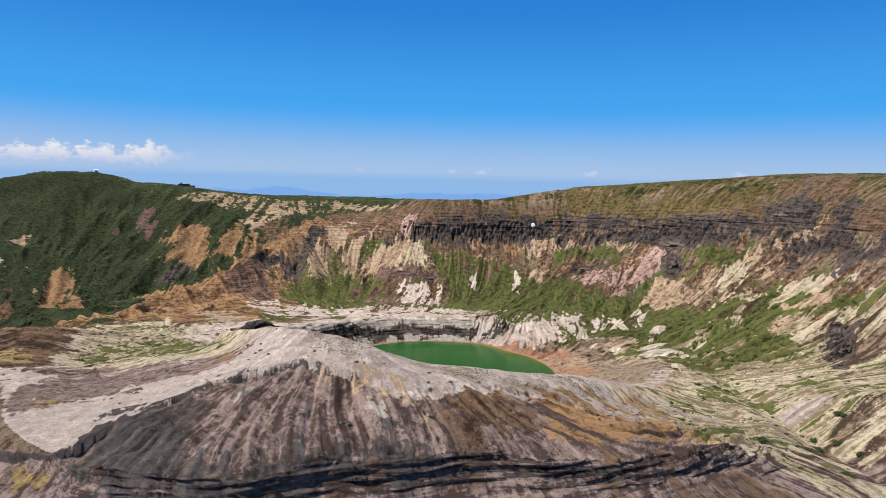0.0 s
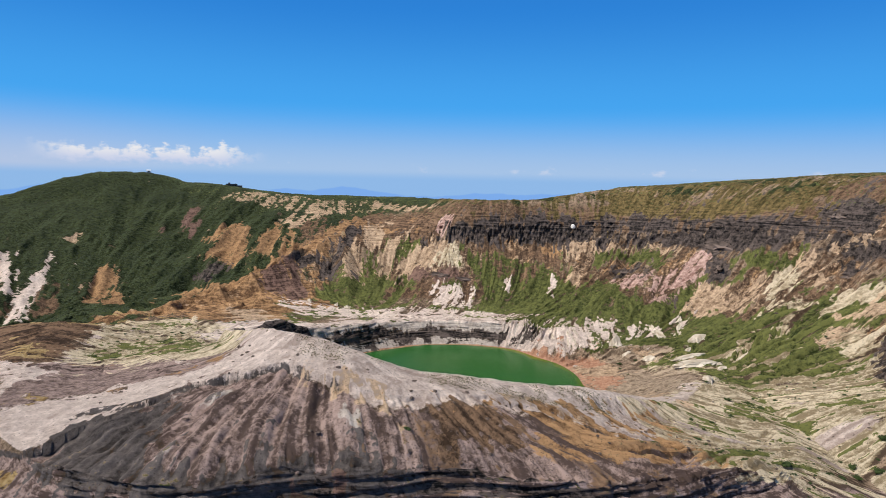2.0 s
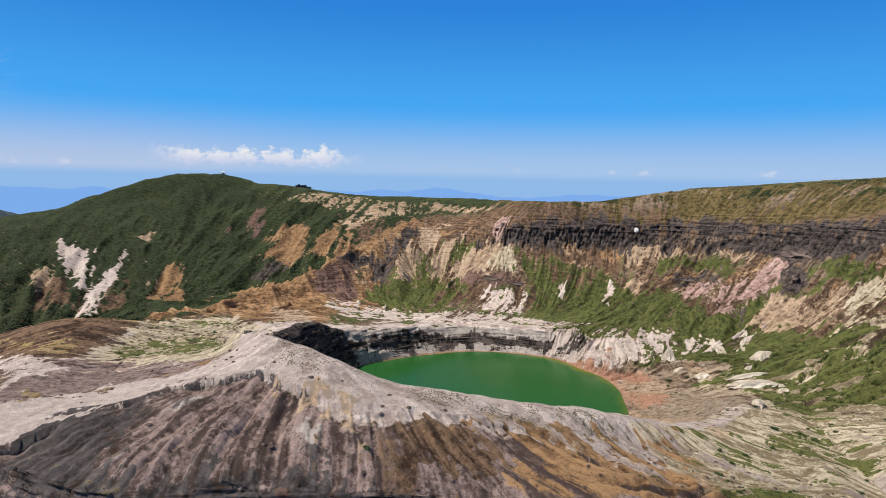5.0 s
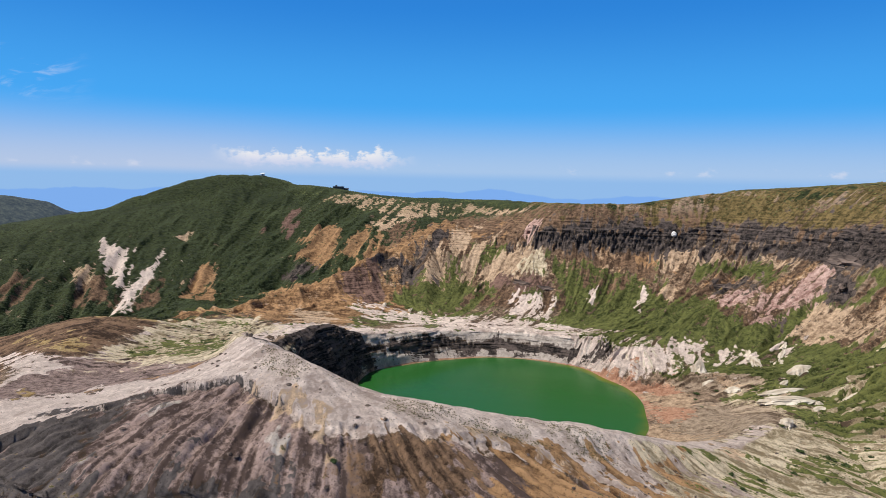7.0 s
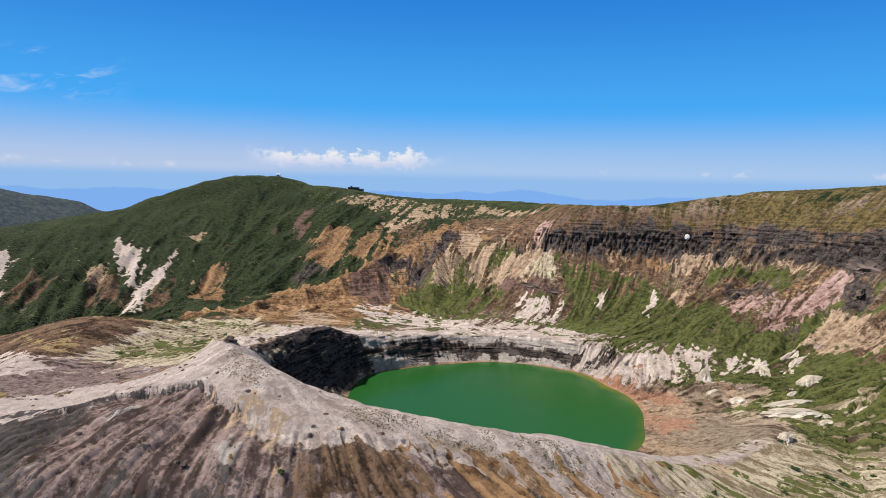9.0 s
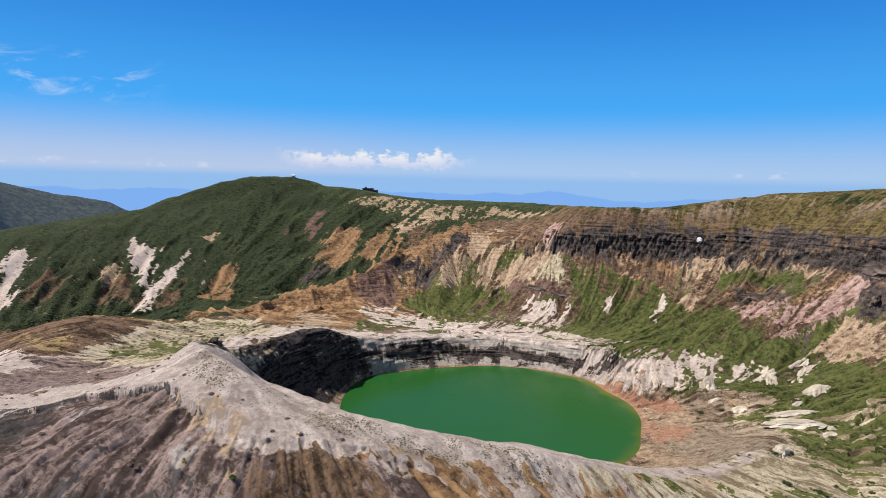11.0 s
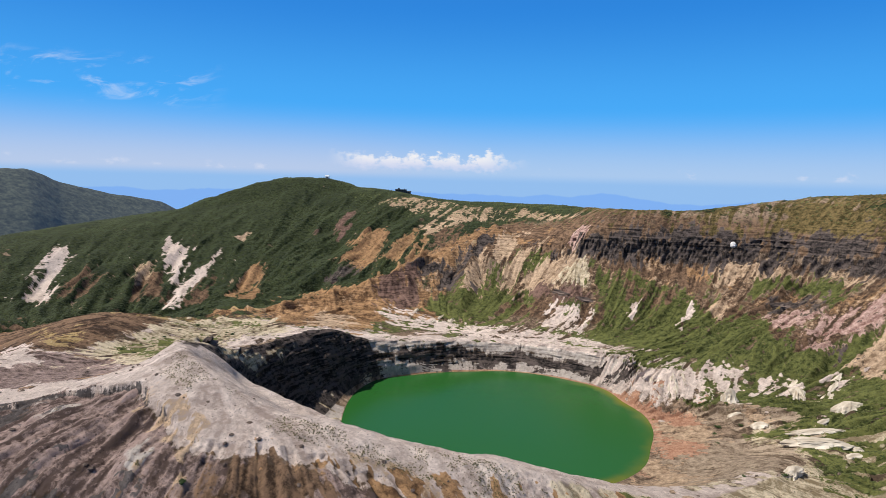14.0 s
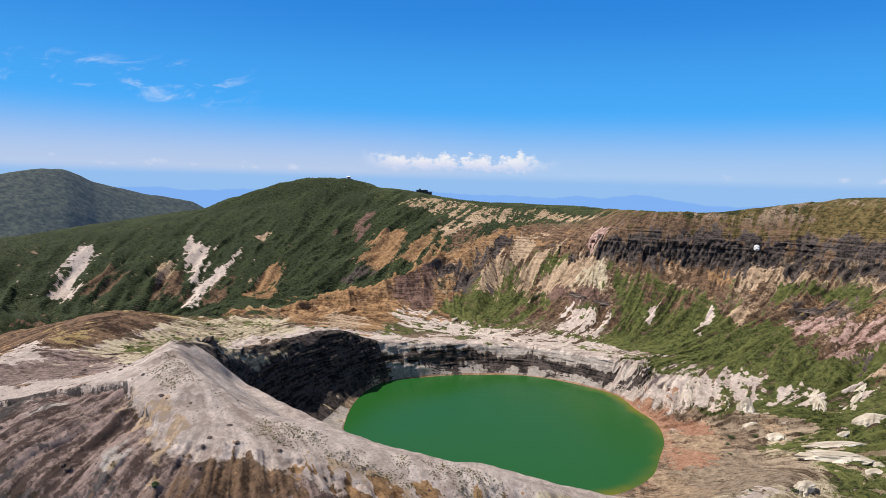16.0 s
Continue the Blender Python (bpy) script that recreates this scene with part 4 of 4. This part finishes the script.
# ---- far mountain behind the left shoulder of the hill ----
def far_mountain():
    u, v = np.meshgrid(np.linspace(-1, 1, 260), np.linspace(0, 1, 140))
    line = [(-2769, 661, 152), (-2724, 887, 207), (-2705, 1014, 232), (-2688, 1127, 236), (-2690, 1205, 210), (-2694, 1274, 179), (-2684, 1366, 159), (-2647, 1491, 124), (-2587, 1640, 99), (-2568, 1729, 84), (-2554, 1808, 44), (-2479, 1955, -3)]
    k = v * (len(line) - 1)
    i = np.minimum(k.astype(int), len(line) - 2)
    pts = np.array(line, float)
    w = (k - i)[..., None]
    c = pts[i] * (1 - w) + pts[i + 1] * w
    for _ in range(3):
        c[1:-1] = (c[:-2] + 2 * c[1:-1] + c[2:]) / 4
    out = np.array([0.88, -0.47])
    x, y = c[..., 0] + u * 900 * out[0], c[..., 1] + u * 900 * out[1]
    z = c[..., 2] - 520 * np.abs(u) ** 1.25 + fbm(x / 160, y / 160, 5, 201) * 26 * (0.25 + np.abs(u)) + fbm(x / 30, y / 30, 3, 202) * 3
    mesh = grid_mesh("far_mountain", x, y, z, closed=False)
    m, t, bsdf = material("distant_forest")
    f = noise_tex(t, 0.045, 8, 0.75)
    n = node(t, "ShaderNodeMapRange", **{"From Min": 0.42, "From Max": 0.62})
    t.links.new(f, n.inputs["Value"])
    t.links.new(mix(t, n.outputs[0], (0.012, 0.018, 0.011), (0.07, 0.08, 0.05)), bsdf.inputs["Base Color"])
    bsdf.inputs["Roughness"].default_value = 1.0
    # haze of the air between, put in as a faint blue emission
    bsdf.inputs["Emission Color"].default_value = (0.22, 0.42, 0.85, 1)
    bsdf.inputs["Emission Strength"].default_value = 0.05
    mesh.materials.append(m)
    tagged(new("backdrop", mesh), "forested far mountain with a blue haze glow", "mountain", kind="structure")


far_mountain()


def ground_at(x, y):
    """The height of the sheet under (x, y)."""
    az = math.degrees(math.atan2(y, x)) % 360
    j = int(np.argmin(np.abs((A[0] - az + 180) % 360 - 180)))
    return float(np.interp(math.hypot(x, y), RR[:, j], ZZ[:, j]))


def part(name, bm, mat, parent=None, label="", smooth=False):
    """Links a bmesh as one mesh object, under a thing or at the top."""
    mesh = bpy.data.meshes.new(name)
    bm.to_mesh(mesh)
    bm.free()
    mesh.materials.append(mat)
    if smooth:
        mesh.polygons.foreach_set("use_smooth", np.ones(len(mesh.polygons), bool))
    ob = new(name, mesh)
    if parent:
        ob.parent = parent
    if label:
        ob["label"] = label
    return ob


def rock_material(name, dark, light, scale):
    m, t, bsdf = material(name)
    fine, mid = noise_tex(t, scale, 9, 0.7), noise_tex(t, scale * 0.22, 6, 0.65)
    both = math_node(t, "ADD", math_node(t, "MULTIPLY", mid, 0.5), math_node(t, "MULTIPLY", fine, 0.5))
    f = math_node(t, "ADD", math_node(t, "MULTIPLY", math_node(t, "SUBTRACT", both, 0.5), 5.0), 0.5, True)
    t.links.new(mix(t, f, dark, light), bsdf.inputs["Base Color"])
    bsdf.inputs["Roughness"].default_value = 0.95
    bsdf.inputs["Specular IOR Level"].default_value = 0.12
    bump = node(t, "ShaderNodeBump", Strength=0.9, Distance=1.2)
    t.links.new(both, bump.inputs["Height"])
    t.links.new(bump.outputs[0], bsdf.inputs["Normal"])
    return m


PALE_ROCK = rock_material("pale_tuff", (0.36, 0.30, 0.23), (0.76, 0.69, 0.59), 0.8)
LAVA_ROCK = rock_material("dark_lava", (0.035, 0.029, 0.027), (0.19, 0.145, 0.125), 0.8)
SNOW = rock_material("old_snow", (0.62, 0.6, 0.58), (0.85, 0.84, 0.82), 0.9)


def rock_mesh(name, seed, furrow, jag, sharp, detail=4):
    """A unit mound, z from -0.6 to 1: furrowed down its flanks, its top drawn to a ridge along x."""
    bm = bmesh.new()
    bmesh.ops.create_icosphere(bm, subdivisions=detail, radius=1.0)
    off = Vector((seed * 7.3, seed * 3.1, seed * 5.7))
    for v in bm.verts:
        p = v.co.copy()
        a = math.atan2(p.y, p.x)
        k = 1 + furrow * (abs(noise.noise(Vector((math.cos(a) * 3.5, math.sin(a) * 3.5, p.z * 0.6)) + off)) * 2 - 0.6)
        k += jag * noise.fractal(p * 2.2 + off, 1.0, 2.0, 4)
        z = p.z if p.z > 0 else p.z * 0.6
        up = max(p.z, 0)
        v.co = Vector((p.x * k, p.y * k * (1 - sharp * up), (up ** (1 + sharp * 0.5)) * (1 + 0.35 * jag * noise.noise(p * 3 + off)) if p.z > 0 else z))
    mesh = bpy.data.meshes.new(name)
    bm.to_mesh(mesh)
    bm.free()
    return mesh


def place_rock(mesh, mat, name, x, y, length, width, height, turn, sink, label, category, group, lie=0.0):
    if not mesh.materials:
        mesh.materials.append(mat)
    ob = new(name, mesh)
    dx, dy = lie * length * math.cos(turn), lie * length * math.sin(turn)
    lean = math.atan2(ground_at(x + dx, y + dy) - ground_at(x - dx, y - dy), 2 * length * lie) if lie else 0.0
    lean = max(-0.75, min(0.75, lean))
    ob.matrix_world = Matrix.LocRotScale((x, y, ground_at(x, y) - sink), Euler((0, -lean, turn)), (length, width, height))
    return tagged(ob, label, category, group)


RIB_MESH = [rock_mesh("tuff_rib", s, 0.5, 0.22, 0.3) for s in (1, 2, 3)]
MOUND_MESH = [rock_mesh("tuff_mound", s, 0.18, 0.30, 0.15) for s in (4, 5, 6)]
LAVA_MESH = [rock_mesh("lava_outcrop", s, 0.25, 0.75, 0.2) for s in (7, 8, 9)]

# pale tuff ribs that run down the foot of the wall: low end, high end (x, y), half width
RIBS = [
    (193, 148, 190, 173, 4.0), (202, 149, 200, 167, 3.0), (215, 162, 209, 180, 3.5), (236, 148, 237, 167, 4.6), (250, 147, 251, 162, 4.6),
    (272, 131, 270, 162, 6.5), (194, 117, 193, 131, 2.9), (156, 112, 152, 134, 3.3), (162, 115, 158, 134, 2.7), (174, 105, 170, 132, 3.3),
    (181, 105, 177, 136, 2.7), (147, 113, 144, 129, 2.9), (135, 134, 130, 163, 3.5), (144, 134, 139, 166, 3.5), (155, 140, 150, 164, 3.5),
]
RIBS += [
    (165, 143, 160, 166, 3.5), (176, 147, 171, 164, 3.9), (207, 152, 208, 160, 2.3), (231, 121, 233, 137, 3.3), (290, 143, 297, 168, 3.0),
    (296, 141, 308, 173, 3.5), (294, 131, 313, 160, 3.0), (-232, 274, -220, 232, 3.4), (-204, 259, -199, 222, 3.0), (-187, 265, -182, 228, 2.8),
    (-171, 269, -158, 218, 4.0), (-270, 256, -260, 225, 2.6), (-120, 262, -112, 232, 3.0), (-80, 270, -76, 240, 3.0),
]
rng = random.Random(4)
for k, (x0, y0, x1, y1, half) in enumerate(RIBS):
    place_rock(RIB_MESH[k % 3], PALE_ROCK, "tuff_rib", (x0 + x1) / 2, (y0 + y1) / 2, math.hypot(x1 - x0, y1 - y0) * rng.uniform(0.75, 0.95), half * rng.uniform(0.9, 1.2), half * rng.uniform(0.34, 0.5),
               math.atan2(y1 - y0, x1 - x0), half * 0.5, "whitish furrowed tuff rib on the crater slope", "rock", "tuff ribs", 0.8)
cone = place_rock(rock_mesh("tuff_cone", 12, 0.3, 0.2, 0.75), PALE_ROCK, "tuff_cone", 212, 112, 8, 9, 14, 0.3, 1.0, "pointed whitish tuff cone standing on green turf", "rock", "")
MOUNDS = [
    (262, 32, 301, 50, 4.5), (258, 10, 303, 22, 6.5), (296, -5, 312, 6, 4.0), (297, 81, 318, 108, 10), (213, 68, 225, 79, 5), (232, 53, 248, 54, 6),
    (281, 57, 294, 76, 3.0), (305, 21, 313, 23, 4.0), (256, -98, 264, -75, 5), (330, 30, 356, 36, 4),
]
for k, (x0, y0, x1, y1, half) in enumerate(MOUNDS):
    place_rock(MOUND_MESH[k % 3], PALE_ROCK, "tuff_mound", (x0 + x1) / 2, (y0 + y1) / 2, math.hypot(x1 - x0, y1 - y0) * 0.56, half * 1.1, half * 1.0,
               math.atan2(y1 - y0, x1 - x0), half * 0.25, "cream weathered tuff mound beside grass", "rock", "tuff mounds", 0.8)
# the last one is added at the crest notch, its dark colour replacing shade
OUTCROPS = [
    (433, -62, 449, -72, 11), (421, -110, 435, -100, 10), (401, -115, 408, -115, 4.8), (398, -132, 406, -139, 4.7), (371, 302, 406, 257, 10), (506, 207, 519, 187, 8),
    (483, 121, 496, 105, 6), (385, 251, 377, 227, 7), (246, 319, 269, 310, 4), (-51, 362, -18, 342, 5), (-12, 339, 19, 339, 5.2), (372, 238, 379, 234, 7),
    (-412, 299, -401, 307, 6), (-227, 370, -227, 406, 4.6), (-742, 171, -733, 181, 5.7), (-146, -216, -162, -195, 7.5),
]
for k, (x0, y0, x1, y1, half) in enumerate(OUTCROPS):
    place_rock(LAVA_MESH[k % 3], LAVA_ROCK, "lava_outcrop", (x0 + x1) / 2, (y0 + y1) / 2, max(math.hypot(x1 - x0, y1 - y0) * 0.5, half * 0.9), half * 0.75, half * 1.25,
               math.atan2(y1 - y0, x1 - x0), half * 0.4, "jagged dark lava outcrop in the crater wall", "rock", "lava outcrops")
place_rock(rock_mesh("snow_patch", 15, 0.15, 0.2, 0.1, 3), SNOW, "snow_patch", 192, 421, 4.5, 3.5, 5.5, 0.3, 1.0, "small white patch of old snow under the lava cliff", "snow", "")

# loose boulders on the bare slopes
BOULDERS = [rock_mesh("boulder", s, 0.1, 0.7, 0.1, 2) for s in (21, 22, 23)]
BOULDER_MAT = rock_material("brown_stone", (0.06, 0.045, 0.04), (0.2, 0.15, 0.125), 1.2)
for k in range(296):
    if k < 226:
        az, r = rng.uniform(236, 318), rng.uniform(300, 400)
    elif k < 262:
        az, r = rng.uniform(-45, 40), rng.uniform(215, 420)
    else:
        az, r = rng.uniform(30, 125), rng.uniform(230, 420)
    x, y = r * math.cos(radians(az)), r * math.sin(radians(az))
    size = 0.4 + 1.1 * rng.random() ** 2.5
    place_rock(BOULDERS[k % 3], BOULDER_MAT, "boulder", x, y, size * rng.uniform(0.8, 1.5), size, size * rng.uniform(0.6, 1.0), rng.uniform(0, 6.3), size * 0.1,
               "loose brown volcanic boulder on ash", "boulder", "loose boulders")


# ---- plants ----
def leaf_material(name, dark, light):
    m, t, bsdf = material(name)
    info = t.nodes.new("ShaderNodeNewGeometry")
    f = noise_tex(t, 0.02, 6, 0.65)
    v = math_node(t, "ADD", math_node(t, "MULTIPLY", info.outputs["Random Per Island"], 0.55), math_node(t, "MULTIPLY", math_node(t, "SUBTRACT", f, 0.4), 2.2), True)
    t.links.new(mix(t, v, dark, light), bsdf.inputs["Base Color"])
    bsdf.inputs["Roughness"].default_value = 0.75
    bsdf.inputs["Specular IOR Level"].default_value = 0.2
    return m


BUSH_LEAF = leaf_material("bush_leaves", (0.016, 0.030, 0.009), (0.065, 0.095, 0.028))


def bush_mesh(seed):
    """A low spreading bush one metre in radius: leaf tufts over uneven lobes."""
    r = random.Random(seed)
    bm = bmesh.new()
    lobes = [(Vector((r.gauss(0, 0.42), r.gauss(0, 0.42), 0.12 + 0.15 * r.random())), 0.28 + 0.3 * r.random()) for _ in range(7)]
    for c, rad in lobes:
        core = bmesh.ops.create_icosphere(bm, subdivisions=1, radius=rad * 0.8, matrix=Matrix.Translation(c))
        for v in core["verts"]:
            v.co += Vector((r.gauss(0, 0.05), r.gauss(0, 0.05), r.gauss(0, 0.05)))
        for _ in range(46):
            d = Vector((r.gauss(0, 1), r.gauss(0, 1), abs(r.gauss(0, 1)))).normalized()
            p = c + d * rad * r.uniform(0.75, 1.1)
            q = Vector((r.gauss(0, 1), r.gauss(0, 1), r.gauss(0, 1))).cross(d).normalized()
            s = r.uniform(0.06, 0.13)
            tip = p + d * s * 1.4 + q.cross(d) * s * r.uniform(-0.6, 0.6)
            bm.faces.new([bm.verts.new(w) for w in (p - q * s * 0.6, p + q * s * 0.6, tip)])
    mesh = bpy.data.meshes.new("bush")
    bm.to_mesh(mesh)
    bm.free()
    mesh.materials.append(BUSH_LEAF)
    return mesh


BUSHES = [bush_mesh(s) for s in (31, 32, 33, 34)]
BUSH_SPOTS = [
    (244, -285, 5.5), (316, -235, 5), (306, -255, 4.5), (327, -247, 4.5), (334, -264, 5), (278, -139, 3.8), (257, -144, 4), (288, -139, 3.8), (288, -272, 3.5),
    (289, -316, 4), (119, -375, 2.2), (194, -263, 3), (347, -218, 5.5), (231, -110, 2.2), (205, 55, 4), (204, 42, 2.4), (5, -369, 2.8), (208, 19, 2.0), (254, -97, 3),
]
for k in range(190):
    if k < 120:
        az, r = rng.uniform(304, 366), rng.uniform(300, 430)
    elif k < 155:
        az, r = rng.uniform(186, 214), rng.uniform(260, 345)
    else:
        az, r = rng.uniform(10, 50), rng.uniform(225, 330)
    BUSH_SPOTS.append((r * math.cos(radians(az)), r * math.sin(radians(az)), rng.uniform(0.9, 2.6)))
for k, (x, y, size) in enumerate(BUSH_SPOTS):
    ob = new("bush", BUSHES[k % 4])
    ob.matrix_world = Matrix.LocRotScale((x, y, ground_at(x, y) - 0.1), Euler((0, 0, rng.uniform(0, 6.3))), (size, size * rng.uniform(0.7, 1.1), size * rng.uniform(0.5, 0.75)))
    tagged(ob, "low dark green mountain bush on pale ash", "bush", "bushes on the ash")


def scatter(name, share_map, count, low, high, mat, label, seed, flat=0.7):
    """Many small leafy tufts over the ground where share_map says, in one mesh."""
    g = np.random.default_rng(seed)
    cell = np.zeros_like(RR)
    cell[:-1] = np.diff(RR, axis=0) * RR[:-1] * np.radians(np.diff(A[0], append=A[0, 0] + 360))[None]
    p = (share_map * cell).ravel()
    pick = g.choice(p.size, count, p=p / p.sum())
    c = np.stack([X.ravel()[pick], Y.ravel()[pick], ZZ.ravel()[pick]], -1) + g.normal(0, 0.6, (count, 3)) * [1, 1, 0]
    size = g.uniform(low, high, count)[:, None]
    # each tuft: a low uneven tent of four faces round a raised middle
    ring = np.linspace(0, 2 * np.pi, 4, endpoint=False)
    verts = [c + size * g.normal([0, 0, flat], [0.15, 0.15, 0.15], (count, 3))]
    for a in ring:
        k = size * g.uniform(0.7, 1.25, (count, 1))
        verts.append(c + k * np.array([np.cos(a), np.sin(a), 0]) + size * np.array([0, 0, 1]) * g.uniform(-0.35, 0.15, (count, 1)))
    verts = np.stack(verts, 1).reshape(-1, 3)
    base = np.arange(count)[:, None] * 5
    tris = np.concatenate([base + np.array([[0, 1 + k, 1 + (k + 1) % 4]]) for k in range(4)], 1).reshape(-1, 3)
    mesh = bpy.data.meshes.new(name)
    mesh.vertices.add(len(verts))
    mesh.vertices.foreach_set("co", verts.astype(np.float32).ravel())
    mesh.loops.add(tris.size)
    mesh.loops.foreach_set("vertex_index", tris.astype(np.int32).ravel())
    mesh.polygons.add(len(tris))
    mesh.polygons.foreach_set("loop_start", np.arange(0, tris.size, 3, dtype=np.int32))
    mesh.polygons.foreach_set("loop_total", np.full(len(tris), 3, np.int32))
    mesh.update(calc_edges=True)
    mesh.materials.append(mat)
    tagged(new(name, mesh), label, "shrubs", kind="stuff")


HILL_LEAF = leaf_material("hill_shrubs", (0.015, 0.025, 0.013), (0.066, 0.086, 0.037))
TURF_LEAF = leaf_material("turf_tufts", (0.04, 0.053, 0.015), (0.15, 0.165, 0.055))
DRY_LEAF = leaf_material("dry_tufts", (0.05, 0.045, 0.02), (0.14, 0.12, 0.05))
seen_hill = sector(A, 98, 182, 3) * band(RING, 5.6, 9.4, 0.2)
scatter("hill_shrubs", ZONE["shrub"] ** 2 * seen_hill, 120000, 0.7, 2.0, HILL_LEAF, "dense dark green dwarf shrubs over the hillside", 41)
scatter("turf_tufts", ZONE["grass"] ** 2 * (RING < 8.0) * (RING > 2.9), 26000, 0.4, 1.1, TURF_LEAF, "green tufts of grass and herbs on scree", 42, 0.5)
scatter("ridge_shrubs", (ZONE["grass"] ** 2 + 0.15) * (RING > 8.2) * (RING < 9.5) * sector(A, -5, 132, 4), 9000, 0.8, 2.2, TURF_LEAF, "low shrubs along the crater ridge", 43, 0.5)
crest = near_slope * band(RING, 3.1, 3.95, 0.1) * sector(A, 258, 300, 4) * step(0.0, 0.3, n2 + 0.1)
scatter("crest_tufts", crest, 2600, 0.25, 0.6, DRY_LEAF, "small dry tufts on the pale crest", 44, 0.6)


# ---- buildings ----
def plain(name, a, b, rough=0.8, scale=0.6):
    m, t, bsdf = material(name)
    t.links.new(mix(t, noise_tex(t, scale, 6, 0.6), a, b), bsdf.inputs["Base Color"])
    bsdf.inputs["Roughness"].default_value = rough
    return m


WALL_DARK = plain("dark_stained_wall", (0.07, 0.062, 0.06), (0.15, 0.13, 0.12))
ROOF_DARK = plain("dark_metal_roof", (0.03, 0.03, 0.033), (0.06, 0.06, 0.065), 0.5)
WHITE_PAINT = plain("white_paint", (0.7, 0.7, 0.7), (0.82, 0.82, 0.8))
STONE_BASE = plain("stone_base", (0.2, 0.18, 0.16), (0.32, 0.29, 0.26))
GLASS = plain("dark_glass", (0.02, 0.025, 0.03), (0.03, 0.035, 0.04), 0.08)


def box(bm, x0, x1, y0, y1, z0, z1, bevel=0.0):
    m = Matrix.LocRotScale(((x0 + x1) / 2, (y0 + y1) / 2, (z0 + z1) / 2), None, (x1 - x0, y1 - y0, z1 - z0))
    made = bmesh.ops.create_cube(bm, size=1.0, matrix=m)
    if bevel:
        edges = {e for v in made["verts"] for e in v.link_edges}
        bmesh.ops.bevel(bm, geom=list(edges), offset=bevel, segments=1, affect="EDGES")
    return bm


def gable(bm, x0, x1, y0, y1, z0, z1, over=0.6, thick=0.3):
    """A ridge roof along x."""
    ym = (y0 + y1) / 2
    prof = [(y0 - over, z0), (ym, z1), (y1 + over, z0), (y1 + over, z0 + thick), (ym, z1 + thick), (y0 - over, z0 + thick)]
    ends = [[bm.verts.new((x, y, z)) for y, z in prof] for x in (x0 - over, x1 + over)]
    bm.faces.new(ends[0][::-1])
    bm.faces.new(ends[1])
    for k in range(6):
        bm.faces.new([ends[0][k], ends[0][(k + 1) % 6], ends[1][(k + 1) % 6], ends[1][k]])
    return bm


def rest_house():
    house = new("rest_house")
    part("wall", box(bmesh.new(), -14, 11, -7, 7, -4, 8.2, 0.1), WALL_DARK, house)
    part("roof", box(bmesh.new(), -14.6, 11.6, -7.6, 7.6, 8.2, 9.0, 0.1), ROOF_DARK, house)
    part("annex_wall", box(bmesh.new(), 11, 22, -5, 5, -4, 3.8, 0.1), WALL_DARK, house)
    part("annex_roof", gable(bmesh.new(), 11.05, 22, -5, 5, 3.8, 5.4), ROOF_DARK, house)
    part("stair_tower", box(bmesh.new(), -9, -5, -2, 3, 9.0, 12.0, 0.08), WALL_DARK, house)
    part("chimney", box(bmesh.new(), 6, 7.2, 1, 2.2, 9.0, 10.6, 0.05), STONE_BASE, house)
    for k in range(6):
        w = part("window", box(bmesh.new(), -12.6 + k * 3.8, -10.2 + k * 3.8, -7.12, -6.9, 4.6, 6.4), GLASS, house)
    for k in range(6):
        w = part("window", box(bmesh.new(), -12.6 + k * 3.8, -10.2 + k * 3.8, -7.12, -6.9, 1.0, 2.8), GLASS, house)
    for k in range(2):
        part("window", box(bmesh.new(), 13 + k * 4, 15.2 + k * 4, -5.12, -4.9, 0.8, 2.4), GLASS, house)
    return tagged(house, "dark flat-roofed mountain rest house on the ridge", "building")


HOUSE_AT = (-558, 770)
house = rest_house()
house.matrix_world = pose(*HOUSE_AT, 195.5, 0, 0, 18)


def shrine():
    hut = new("summit_shrine")
    part("base", box(bmesh.new(), -5.5, 5.5, -4, 4, -1.5, 0.8, 0.1), STONE_BASE, hut)
    part("hall", box(bmesh.new(), -2.2, 2.2, -2, 2, 0.8, 4.2, 0.05), WALL_DARK, hut)
    part("roof", gable(bmesh.new(), -4.4, 4.4, -3.2, 3.2, 4.6, 6.4, 0.5, 0.35), WHITE_PAINT, hut, "white painted ridge roof")
    for x in (-4, 4):
        for y in (-2.8, 2.8):
            part("post", box(bmesh.new(), x - 0.35, x + 0.35, y - 0.35, y + 0.35, 0.8, 4.75, 0.04), WHITE_PAINT, hut)
    return tagged(hut, "small white-roofed shrine on the hill top", "shrine")


SHRINE_AT = (-714, 684)
hut = shrine()
hut.matrix_world = pose(*SHRINE_AT, ground_at(*SHRINE_AT) + 1.0, 0, 0, 25)
